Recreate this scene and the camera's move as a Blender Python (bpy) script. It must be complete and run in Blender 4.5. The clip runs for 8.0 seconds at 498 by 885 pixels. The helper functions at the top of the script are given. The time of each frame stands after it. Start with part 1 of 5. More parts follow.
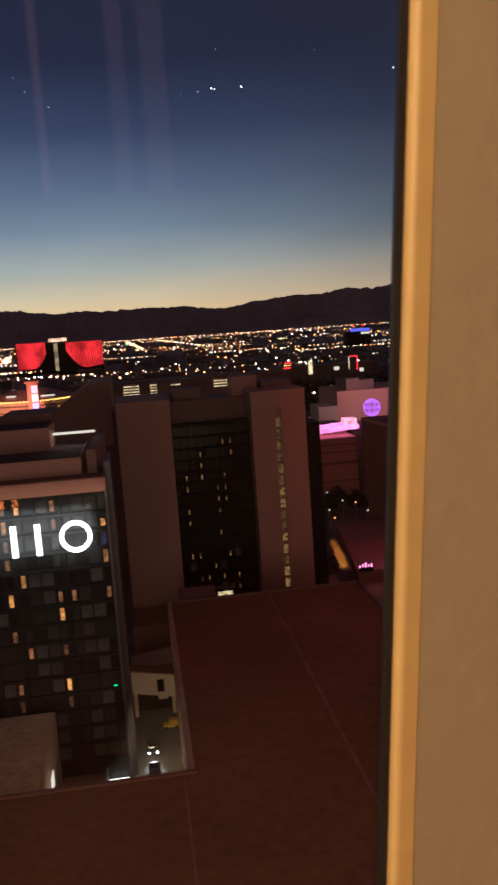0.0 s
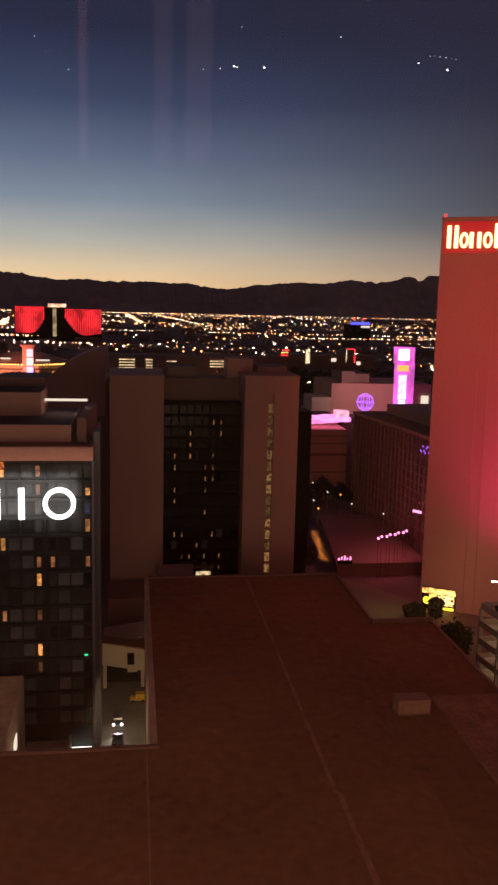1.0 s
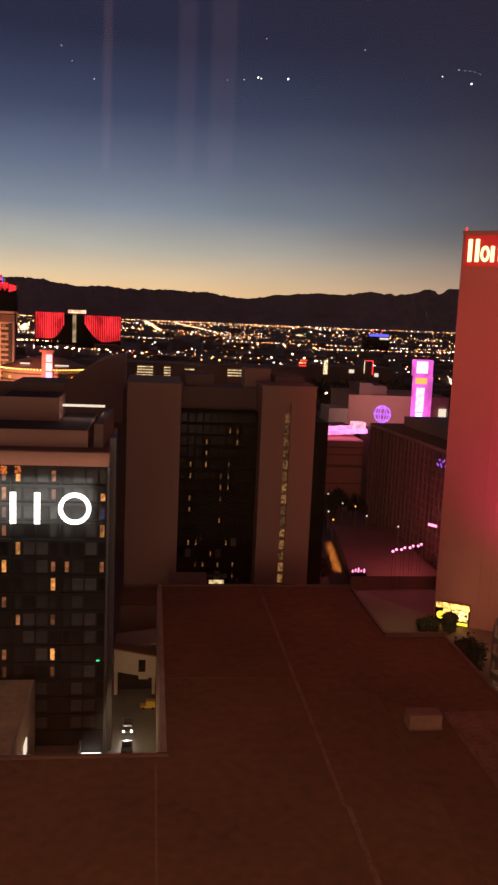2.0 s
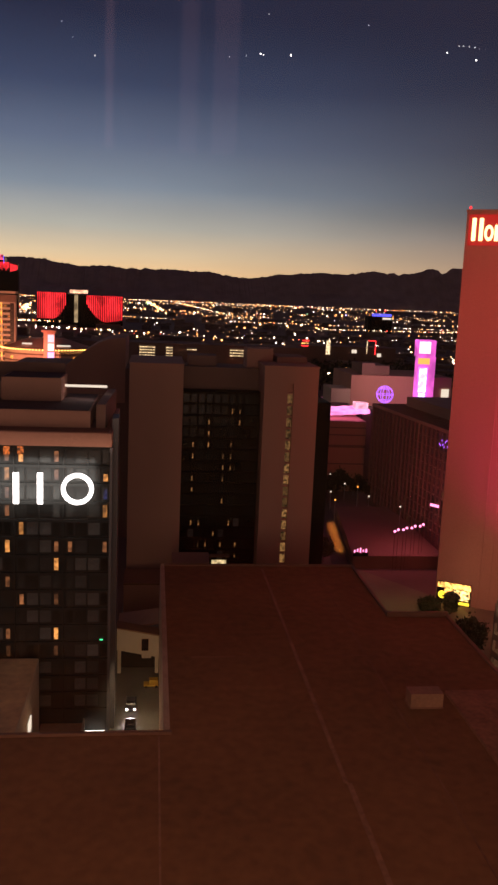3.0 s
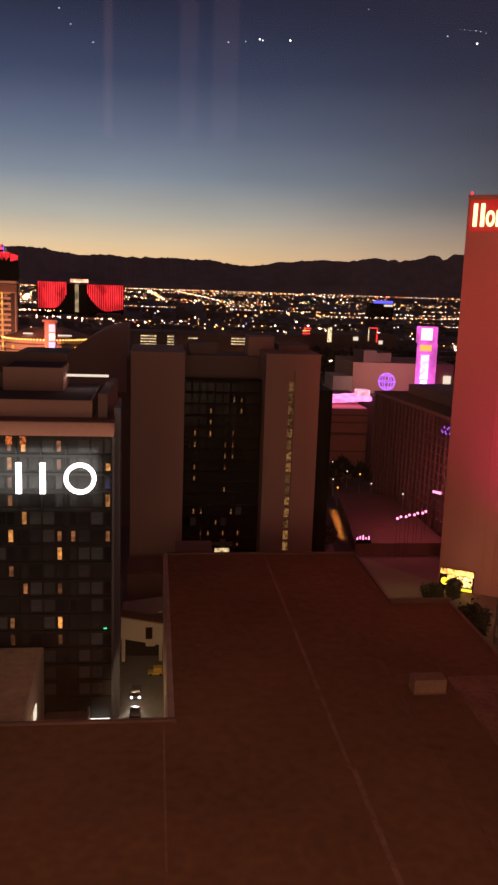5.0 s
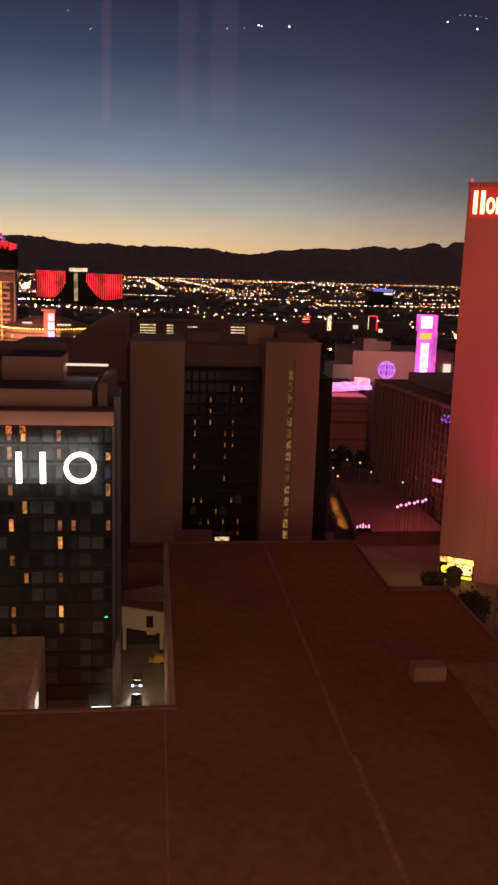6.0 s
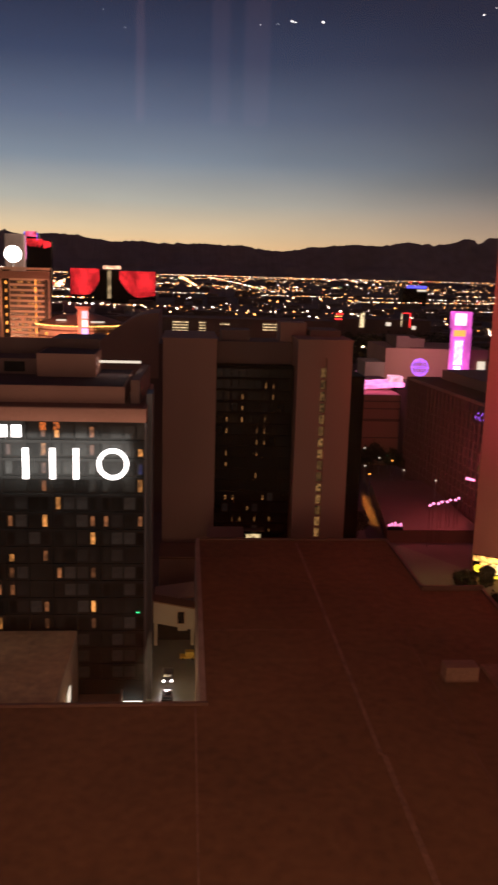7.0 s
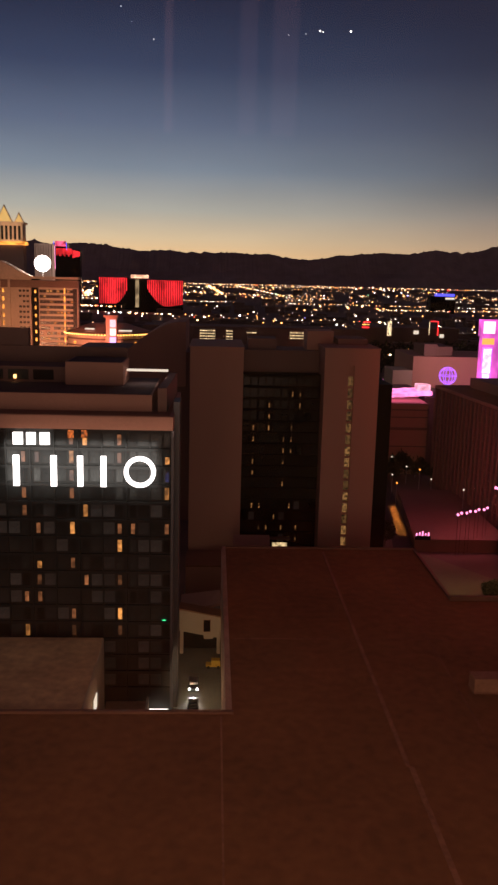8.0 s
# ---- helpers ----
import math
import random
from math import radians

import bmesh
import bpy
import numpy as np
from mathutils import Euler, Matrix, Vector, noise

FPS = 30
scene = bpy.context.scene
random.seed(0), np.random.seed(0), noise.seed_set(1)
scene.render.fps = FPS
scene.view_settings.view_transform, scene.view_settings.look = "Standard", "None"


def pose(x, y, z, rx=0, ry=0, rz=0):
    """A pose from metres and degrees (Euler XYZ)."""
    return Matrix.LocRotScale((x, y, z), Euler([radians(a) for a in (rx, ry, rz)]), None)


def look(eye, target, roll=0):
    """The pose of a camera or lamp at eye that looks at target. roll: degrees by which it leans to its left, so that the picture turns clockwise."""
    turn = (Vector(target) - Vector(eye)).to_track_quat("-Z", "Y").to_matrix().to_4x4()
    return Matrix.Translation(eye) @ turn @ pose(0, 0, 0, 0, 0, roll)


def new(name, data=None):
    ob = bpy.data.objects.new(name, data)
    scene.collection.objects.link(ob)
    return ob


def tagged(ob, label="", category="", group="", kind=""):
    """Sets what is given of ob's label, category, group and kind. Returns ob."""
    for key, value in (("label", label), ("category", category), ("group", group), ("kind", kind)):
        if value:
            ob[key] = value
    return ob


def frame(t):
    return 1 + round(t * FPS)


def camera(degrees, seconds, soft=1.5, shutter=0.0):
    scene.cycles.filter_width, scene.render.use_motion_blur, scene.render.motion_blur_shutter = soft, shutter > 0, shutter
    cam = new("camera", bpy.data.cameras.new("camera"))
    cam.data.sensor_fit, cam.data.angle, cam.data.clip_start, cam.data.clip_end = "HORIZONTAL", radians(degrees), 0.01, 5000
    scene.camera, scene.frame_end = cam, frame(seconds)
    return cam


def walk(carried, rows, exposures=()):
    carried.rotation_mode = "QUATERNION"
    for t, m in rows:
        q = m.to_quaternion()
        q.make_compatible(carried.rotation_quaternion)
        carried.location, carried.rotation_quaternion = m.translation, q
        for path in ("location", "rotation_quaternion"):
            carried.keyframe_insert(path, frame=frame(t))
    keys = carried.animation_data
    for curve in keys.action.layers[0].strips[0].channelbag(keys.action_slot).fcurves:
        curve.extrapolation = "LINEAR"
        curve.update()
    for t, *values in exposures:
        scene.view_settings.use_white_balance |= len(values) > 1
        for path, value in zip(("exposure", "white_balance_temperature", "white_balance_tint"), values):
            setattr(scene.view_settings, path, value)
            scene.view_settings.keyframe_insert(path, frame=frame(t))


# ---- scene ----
# The guest-room window: glass plane at y = 0.53, the eye rests at (0, 0, 70), 70 m over the street.
cam = camera(33.83, 8.0, soft=2.5, shutter=0.45)
EYE_Z = 70.0


def row(t, x, y, yaw, pitch, roll):
    # yaw to the left, pitch up, roll turning the picture clockwise
    return t, pose(x, y, EYE_Z, 0, 0, yaw) @ pose(0, 0, 0, 90 + pitch) @ pose(0, 0, 0, 0, 0, roll)


PATH = [
    row(0.0, 0.078, 0, -7.43, -7.84, -3.95),
    row(0.1, 0.058, 0, -7.98, -7.90, -3.43),
    row(0.2, 0.033, 0, -8.55, -8.00, -2.63),
    row(0.3, 0.006, 0, -8.88, -8.12, -2.02),
    row(0.4, -0.030, 0, -9.08, -8.23, -1.42),
    row(0.5, -0.037, 0, -9.14, -8.33, -0.84),
    row(0.7, -0.043, 0, -9.09, -8.59, 0.05),
    row(1.0, -0.070, 0, -8.13, -8.99, 1.38),
    row(1.5, -0.072, 0, -6.89, -8.65, 1.92),
    row(2.0, -0.066, 0, -6.97, -8.37, 2.45),
    row(3.5, -0.078, 0, -6.70, -10.24, 2.28),
    row(4.0, -0.078, 0, -6.53, -10.08, 2.10),
    row(4.5, -0.078, 0, -6.71, -10.20, 2.05),
    row(6.0, -0.078, 0, -6.78, -11.35, 1.81),
    row(6.5, -0.078, 0, -6.98, -11.45, 1.73),
    row(6.7, -0.078, 0, -6.73, -11.50, 1.72),
    row(6.8, -0.078, 0, -6.31, -11.53, 1.71),
    row(6.9, -0.078, 0, -5.70, -11.56, 1.68),
    row(7.0, -0.078, 0, -4.53, -11.61, 1.64),
    row(7.5, -0.078, 0, -2.86, -11.19, 1.49),
    row(8.0, -0.078, 0, -2.62, -11.08, 1.44),
]
walk(cam, PATH, [(0.0, 0.14, 5700, 11), (0.2, 0.13, 5100, 8), (0.4, 0.15, 4950, 8), (0.6, 0.18, 5500, 14), (1.0, 0.23, 6350, 19), (2.0, 0.25, 6550, 20), (3.5, 0.21, 6530, 20), (4.6, 0.20, 6520, 20), (6.4, 0.26, 6480, 19), (8.0, 0.12, 6500, 20)])

# ---- world: dusk after sunset, glow in the west (+y), city haze low in the east raised to fill facing walls ----
world = bpy.data.worlds.new("dusk")
scene.world = world
world.use_nodes = True


def sky_nodes(tree):
    n, l = tree.nodes, tree.links
    n.clear()
    out = n.new("ShaderNodeOutputWorld")
    back = n.new("ShaderNodeBackground")
    co = n.new("ShaderNodeTexCoord")
    sep = n.new("ShaderNodeSeparateXYZ")
    l.new(co.outputs["Generated"], sep.inputs[0])

    def ramp(stops):
        # stops: degrees of elevation, colour
        m = n.new("ShaderNodeMapRange")
        m.inputs["From Min"].default_value, m.inputs["From Max"].default_value = 0.0, 0.5
        l.new(sep.outputs["Z"], m.inputs["Value"])
        r = n.new("ShaderNodeValToRGB")
        l.new(m.outputs[0], r.inputs[0])
        e = r.color_ramp.elements
        while len(e) < len(stops):
            e.new(1.0)
        for k, (deg, c) in enumerate(stops):
            e[k].position = math.sin(radians(deg)) / 0.5
            e[k].color = (*c, 1)
        return r

    west = ramp([(0, (0.92, 0.60, 0.26)), (1.8, (0.85, 0.59, 0.29)), (2.8, (0.71, 0.57, 0.34)), (4.6, (0.45, 0.46, 0.38)),
                 (7.2, (0.215, 0.275, 0.32)), (10.0, (0.115, 0.155, 0.225)), (13.4, (0.045, 0.065, 0.120)), (17.5, (0.020, 0.026, 0.055)), (29, (0.016, 0.018, 0.038))])
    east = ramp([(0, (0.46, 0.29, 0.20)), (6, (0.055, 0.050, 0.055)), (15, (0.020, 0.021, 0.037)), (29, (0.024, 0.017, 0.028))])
    dot = n.new("ShaderNodeVectorMath")
    dot.operation = "DOT_PRODUCT"
    dot.inputs[1].default_value = (math.sin(radians(-24)), math.cos(radians(-24)), 0)
    l.new(co.outputs["Generated"], dot.inputs[0])
    fac = n.new("ShaderNodeMapRange")
    fac.interpolation_type = "SMOOTHSTEP"
    fac.inputs["From Min"].default_value, fac.inputs["From Max"].default_value = 0.55, 1.0
    l.new(dot.outputs["Value"], fac.inputs["Value"])
    mix = n.new("ShaderNodeMix")
    mix.data_type = "RGBA"
    l.new(fac.outputs[0], mix.inputs["Factor"])
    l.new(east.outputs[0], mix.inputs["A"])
    l.new(west.outputs[0], mix.inputs["B"])
    # thin high haze, drawn out along the horizon
    mp, tx, mr, vm = n.new("ShaderNodeMapping"), n.new("ShaderNodeTexNoise"), n.new("ShaderNodeMapRange"), n.new("ShaderNodeVectorMath")
    mp.inputs["Scale"].default_value = (4, 4, 14)
    tx.inputs["Scale"].default_value, tx.inputs["Detail"].default_value = 1.6, 5
    mr.inputs["From Min"].default_value, mr.inputs["From Max"].default_value = 0.35, 0.65
    mr.inputs["To Min"].default_value, mr.inputs["To Max"].default_value = 0.97, 1.03
    vm.operation = "SCALE"
    l.new(co.outputs["Generated"], mp.inputs["Vector"])
    l.new(mp.outputs[0], tx.inputs["Vector"])
    l.new(tx.outputs["Fac"], mr.inputs["Value"])
    l.new(mix.outputs["Result"], vm.inputs[0])
    l.new(mr.outputs[0], vm.inputs["Scale"])
    l.new(vm.outputs[0], back.inputs["Color"])
    back.inputs["Strength"].default_value = 0.92
    l.new(back.outputs[0], out.inputs["Surface"])


sky_nodes(world.node_tree)


def lamp(name, kind, m, energy, colour, **kw):
    data = bpy.data.lights.new(name, kind)
    data.energy, data.color = energy, colour
    if kind == "AREA":
        data.shape, data.size, data.size_y = "RECTANGLE", kw.get("size", 1.0), kw.get("size_y", 1.0)
        data.spread = radians(kw.get("spread", 180))
    if kind == "SPOT":
        data.spot_size, data.spot_blend, data.shadow_soft_size = radians(kw.get("cone", 60)), 1.0, kw.get("soft", 0.5)
    if kind == "POINT":
        data.shadow_soft_size = kw.get("soft", 0.2)
    ob = new(name, data)
    ob.matrix_world = m
    return ob


# the room's warm lamp, and the floodlights of the red tower's face
lamp("room_lamp", "AREA", look((-1.9, -0.9, 71.2), (0.5, 0.6, 69.8)), 58, (1.0, 0.67, 0.36), size=0.5, size_y=0.5)
lamp("flood_red", "SPOT", look((56, 132, 78), (82, 178, 56)), 43000, (1.0, 0.14, 0.10), cone=110, soft=1.5)
lamp("flood_magenta", "SPOT", look((81, 146, 18), (91, 171, 35)), 31000, (1.0, 0.045, 0.29), cone=85, soft=1.0)
lamp("street_glow", "AREA", pose(56.6, 239, 7.5, 0, 0, -7), 850, (1.0, 0.33, 0.05), size=0.5, size_y=32, spread=24)
lamp("driveway_glow", "SPOT", look((-3.2, 112, 11), (0.6, 134, 1.5)), 7000, (1.0, 0.74, 0.42), cone=70, soft=0.4)
lamp("annexe_glow", "SPOT", look((-11.5, 104, 9), (-17, 106, 9)), 500, (1.0, 0.72, 0.42), cone=150, soft=0.3)
lamp("base_flood", "SPOT", look((63.5, 161, 5), (84, 174, 10)), 3900, (1.0, 0.55, 0.30), cone=110, soft=0.6)
lamp("neon_spill", "POINT", look((71, 214, 18), (71, 214, 0)), 3300, (1.0, 0.20, 0.24), soft=1.5)
# added unseen area lamp that lifts the tan parapet over the sign
lamp("sign_bar", "AREA", look((-18, 120.2, 47.3), (-18, 121.9, 49.4)), 90, (1.0, 0.66, 0.50), size=26, size_y=0.3)
# unseen area lamp added to grey the facade where the sign blooms
lamp("sign_bloom_fill", "AREA", look((-20, 121.45, 42.2), (-20, 123, 42.0)), 1250, (1.0, 0.93, 0.84), size=23, size_y=7)
lamp("eave_strip", "AREA", look((-11.5, 141.5, 54.3), (-13, 132, 51.5)), 40, (1.0, 0.72, 0.58), size=7, size_y=0.3)
# added unseen fill below the room, as if from lit storeys, facing the forecourt
lamp("forecourt_fill", "AREA", look((0, 1.2, 36), (0, 20, 36)), 21500, (1.0, 0.66, 0.46), size=70, size_y=56)
# added unseen spot that lifts the beige casino's front
lamp("casino_wash", "SPOT", look((99, 322, 42), (105, 362, 37)), 30000, (1.0, 0.60, 0.58), cone=100, soft=1.0)
lamp("sign_spill", "SPOT", look((74, 175.5, 88), (16, 84, 16)), 13500, (1.0, 0.13, 0.07), cone=100, soft=3.0)
lamp("plaza_glow", "SPOT", look((62, 168, 16), (58, 172, 0)), 2600, (1.0, 0.72, 0.30), cone=130, soft=0.4)


# ---- materials ----
def shader(name):
    m = bpy.data.materials.new(name)
    m.use_nodes = True
    n, l = m.node_tree.nodes, m.node_tree.links
    return m, n, l, n["Principled BSDF"]


def paint(name, colour, rough=0.8, grain=8.0, stain=0.15, amount=0.25, bump=0.2, metal=0.0, streak=1.0, vary=0.0, shine=0.5):
    # base colour with fine grain, large stains, optional vertical streaks and change from piece to piece
    m, n, l, b = shader(name)
    co = n.new("ShaderNodeTexCoord")
    mp = n.new("ShaderNodeMapping")
    mp.inputs["Scale"].default_value = (1, 1, 1 / streak)
    l.new(co.outputs["Object"], mp.inputs["Vector"])
    fine, wide = n.new("ShaderNodeTexNoise"), n.new("ShaderNodeTexNoise")
    fine.inputs["Scale"].default_value, fine.inputs["Detail"].default_value = grain, 6
    wide.inputs["Scale"].default_value, wide.inputs["Detail"].default_value = stain, 5
    l.new(co.outputs["Object"], fine.inputs["Vector"])
    l.new(mp.outputs[0], wide.inputs["Vector"])
    add = n.new("ShaderNodeMath")
    add.operation = "ADD"
    l.new(fine.outputs["Fac"], add.inputs[0])
    l.new(wide.outputs["Fac"], add.inputs[1])
    ramp = n.new("ShaderNodeMapRange")
    ramp.inputs["From Min"].default_value, ramp.inputs["From Max"].default_value = 0.6, 1.4
    ramp.inputs["To Min"].default_value, ramp.inputs["To Max"].default_value = 1 - amount, 1 + amount
    l.new(add.outputs[0], ramp.inputs["Value"])
    val = ramp.outputs[0]
    if vary:
        info = n.new("ShaderNodeObjectInfo")
        mr = n.new("ShaderNodeMapRange")
        mr.inputs["To Min"].default_value, mr.inputs["To Max"].default_value = 1 - vary, 1 + vary
        l.new(info.outputs["Random"], mr.inputs["Value"])
        mul = n.new("ShaderNodeMath")
        mul.operation = "MULTIPLY"
        l.new(val, mul.inputs[0])
        l.new(mr.outputs[0], mul.inputs[1])
        val = mul.outputs[0]
    sc = n.new("ShaderNodeVectorMath")
    sc.operation = "SCALE"
    sc.inputs[0].default_value = colour
    l.new(val, sc.inputs["Scale"])
    l.new(sc.outputs[0], b.inputs["Base Color"])
    b.inputs["Roughness"].default_value, b.inputs["Metallic"].default_value = rough, metal
    b.inputs["Specular IOR Level"].default_value = shine
    if bump:
        bp = n.new("ShaderNodeBump")
        bp.inputs["Strength"].default_value, bp.inputs["Distance"].default_value = bump, 0.02
        l.new(fine.outputs["Fac"], bp.inputs["Height"])
        l.new(bp.outputs[0], b.inputs["Normal"])
    return m


def glow(name, colour, strength, base=(0.02, 0.02, 0.02), uneven=0.0, scale=1.0, sampled=True, vary=0.0):
    m, n, l, b = shader(name)
    b.inputs["Base Color"].default_value = (*base, 1)
    b.inputs["Emission Color"].default_value = (*colour, 1)
    b.inputs["Emission Strength"].default_value = strength
    if uneven:
        co, tx, mr = n.new("ShaderNodeTexCoord"), n.new("ShaderNodeTexNoise"), n.new("ShaderNodeMapRange")
        tx.inputs["Scale"].default_value = scale
        l.new(co.outputs["Object"], tx.inputs["Vector"])
        mr.inputs["From Min"].default_value, mr.inputs["From Max"].default_value = 0.35, 0.65
        mr.inputs["To Min"].default_value, mr.inputs["To Max"].default_value = strength * (1 - uneven), strength * (1 + uneven)
        l.new(tx.outputs["Fac"], mr.inputs["Value"])
        out = mr.outputs[0]
        if vary:
            info, off, mul, rm = n.new("ShaderNodeObjectInfo"), n.new("ShaderNodeVectorMath"), n.new("ShaderNodeMath"), n.new("ShaderNodeMapRange")
            l.new(co.outputs["Object"], off.inputs[0])
            sh = n.new("ShaderNodeVectorMath")
            sh.operation = "SCALE"
            sh.inputs[0].default_value = (37, 11, 23)
            l.new(info.outputs["Random"], sh.inputs["Scale"])
            l.new(sh.outputs[0], off.inputs[1])
            l.new(off.outputs[0], tx.inputs["Vector"])
            rm.inputs["To Min"].default_value, rm.inputs["To Max"].default_value = 1 - vary, 1 + vary
            l.new(info.outputs["Random"], rm.inputs["Value"])
            mul.operation = "MULTIPLY"
            l.new(out, mul.inputs[0])
            l.new(rm.outputs[0], mul.inputs[1])
            out = mul.outputs[0]
        l.new(out, b.inputs["Emission Strength"])
    if not sampled:
        m.cycles.emission_sampling = "NONE"
    return m


def lights_mat(name, strength, warm):
    # many small lamps in one mesh, each island its own colour
    m, n, l, b = shader(name)
    b.inputs["Base Color"].default_value = (0.02, 0.02, 0.02, 1)
    geo, r = n.new("ShaderNodeNewGeometry"), n.new("ShaderNodeValToRGB")
    r.color_ramp.interpolation = "CONSTANT"
    e = r.color_ramp.elements
    stops = [(0, (1, 0.38, 0.09)), (0.46 * warm, (1, 0.56, 0.24)), (0.76 * warm, (1, 0.83, 0.58)), (0.9, (0.95, 0.95, 0.95)), (0.955, (1, 0.08, 0.05)), (0.982, (0.25, 0.9, 0.4)), (0.992, (0.25, 0.25, 1.0))]
    while len(e) < len(stops):
        e.new(1.0)
    for k, (p, c) in enumerate(stops):
        e[k].position, e[k].color = p, (*c, 1)
    l.new(geo.outputs["Random Per Island"], r.inputs[0])
    l.new(r.outputs[0], b.inputs["Emission Color"])
    b.inputs["Emission Strength"].default_value = strength
    m.cycles.emission_sampling = "NONE"
    return m


PLASTER = paint("plaster_tan", (0.46, 0.245, 0.172), 0.85, 3, 0.08, 0.18, 0.15, streak=6)
PLASTER_DARK = paint("plaster_brown", (0.22, 0.13, 0.10), 0.85, 3, 0.08, 0.2, 0.15, streak=6)
PLASTER_RED = paint("plaster_rose", (0.50, 0.26, 0.195), 0.85, 2, 0.06, 0.14, 0.1, streak=8)
ROOFING = paint("roofing_felt", (0.265, 0.098, 0.033), 0.9, 0.7, 0.05, 0.34, 0.4)
ROOF_EDGE = paint("coping_metal", (0.22, 0.09, 0.048), 0.6, 4, 0.2, 0.2, 0.1)
ROOF_LOW = paint("roofing_tan", (0.30, 0.135, 0.075), 0.9, 2, 0.08, 0.3, 0.3)
ROOF_SEAM = paint("seam_strip", (0.36, 0.145, 0.072), 0.85, 1.5, 0.25, 0.45, 0.3)
ROOF_LAP = paint("lap_joint", (0.26, 0.098, 0.045), 0.9, 1.2, 0.2, 0.4, 0.3)
ROOF_TAN = paint("membrane_tan", (0.54, 0.32, 0.155), 0.85, 0.8, 0.12, 0.4, 0.3)
UNIT_TAN = paint("unit_casing", (0.40, 0.22, 0.13), 0.6, 3, 0.4, 0.2, 0.1)
CONCRETE = paint("concrete", (0.45, 0.355, 0.255), 0.85, 4, 0.12, 0.2, 0.25)
ASPHALT = paint("asphalt", (0.055, 0.05, 0.048), 0.8, 5, 0.1, 0.3, 0.3)
GROUND = paint("valley_floor", (0.20, 0.14, 0.115), 0.95, 0.05, 0.004, 0.4, 0.0)
PAVING = paint("paving", (0.22, 0.20, 0.12), 0.85, 3, 0.1, 0.2, 0.2)
ROCK = paint("mountain_rock", (0.30, 0.235, 0.24), 0.95, 0.02, 0.003, 0.3, 0.0)
GLASS_DARK = paint("dark_glazing", (0.012, 0.014, 0.016), 0.15, 2, 0.2, 0.3, 0.0, vary=0.5, shine=0.08)
CURTAIN = paint("drawn_curtain", (0.066, 0.072, 0.070), 0.9, 3, 0.6, 0.4, 0.2, vary=0.6)
FRAME_DARK = paint("bronze_frame", (0.014, 0.015, 0.015), 0.6, 6, 0.3, 0.3, 0.1, shine=0.06)
STEEL = paint("galvanised_steel", (0.45, 0.43, 0.42), 0.45, 8, 0.5, 0.15, 0.1, metal=0.6)
LEAF = paint("foliage", (0.04, 0.045, 0.02), 0.8, 6, 1, 0.4, 0.0)
WALL_ROOM = paint("room_wall_paint", (0.56, 0.435, 0.28), 0.75, 60, 0.8, 0.05, 0.06)
CARPET = paint("room_carpet", (0.42, 0.17, 0.085), 0.95, 90, 1.2, 0.25, 0.3)
# brighter than the wall paint, so the lamp's light sits in the bead's colour
BEAD = paint("jamb_bead", (0.92, 0.62, 0.24), 0.5, 40, 2, 0.08, 0.05)
SEAL = paint("window_gasket", (0.02, 0.017, 0.015), 0.6, 30, 2, 0.2, 0.1)
YELLOW = paint("yellow_paint", (0.65, 0.40, 0.04), 0.5, 6, 0.8, 0.2, 0.05)
CAR_DARK = paint("car_paint_dark", (0.02, 0.02, 0.022), 0.25, 5, 0.6, 0.2, 0.0, metal=0.3)
CAR_GREY = paint("car_paint_grey", (0.09, 0.09, 0.095), 0.3, 5, 0.6, 0.2, 0.0, metal=0.4)
PIER_GREY = paint("weathered_steel", (0.09, 0.09, 0.095), 0.5, 8, 0.5, 0.3, 0.1, metal=0.5, streak=6)
# lighter than bronze_frame and dark_glazing, with the sign's bloom put into the colour
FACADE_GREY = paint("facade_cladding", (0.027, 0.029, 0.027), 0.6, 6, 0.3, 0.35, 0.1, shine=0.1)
FACADE_GLASS = paint("facade_glazing", (0.030, 0.033, 0.031), 0.2, 2, 0.2, 0.4, 0.0, vary=0.6, shine=0.1)
BAY_DARK = paint("bay_cladding", (0.008, 0.008, 0.008), 0.6, 6, 0.3, 0.3, 0.1, shine=0.03)
ROOF_DARK = paint("dark_bitumen", (0.075, 0.045, 0.045), 0.9, 2, 0.1, 0.3, 0.3)
# pale coping, made paler still for the lamplight along the drive
COPING_PALE = paint("pale_coping", (0.55, 0.33, 0.21), 0.7, 3, 0.3, 0.3, 0.15)
DRIVE = paint("drive_concrete", (0.17, 0.16, 0.13), 0.8, 3, 0.12, 0.4, 0.3)
BLOCK_PANE = paint("block_glazing", (0.10, 0.065, 0.06), 0.3, 1, 0.1, 0.5, 0.0, shine=0.3)
UNIT_RED = paint("unit_painted", (0.36, 0.17, 0.09), 0.7, 3, 0.4, 0.25, 0.1)
BAY_PANE = paint("bay_glazing", (0.008, 0.010, 0.010), 0.2, 1, 0.2, 0.5, 0.0, vary=0.8, shine=0.1)
# paler than CONCRETE: the drive's lamplight is put into this wall's colour
WALL_LIT = paint("wall_lit_pale", (0.64, 0.45, 0.32), 0.85, 2, 0.15, 0.35, 0.2, streak=4)
RUBBER = paint("tyre_rubber", (0.02, 0.02, 0.02), 0.9, 20, 2, 0.2, 0.1)

LIT_WARM = glow("lit_room_amber", (1.0, 0.40, 0.09), 0.50, uneven=0.6, scale=1.3, vary=0.5)
LIT_DIM = glow("lit_room_dim", (1.0, 0.36, 0.12), 0.13, uneven=0.6, scale=1.2, vary=0.8)
LIT_STAIR = glow("lit_stair", (1.0, 0.50, 0.15), 0.085, uneven=0.98, scale=1.7, vary=0.9)
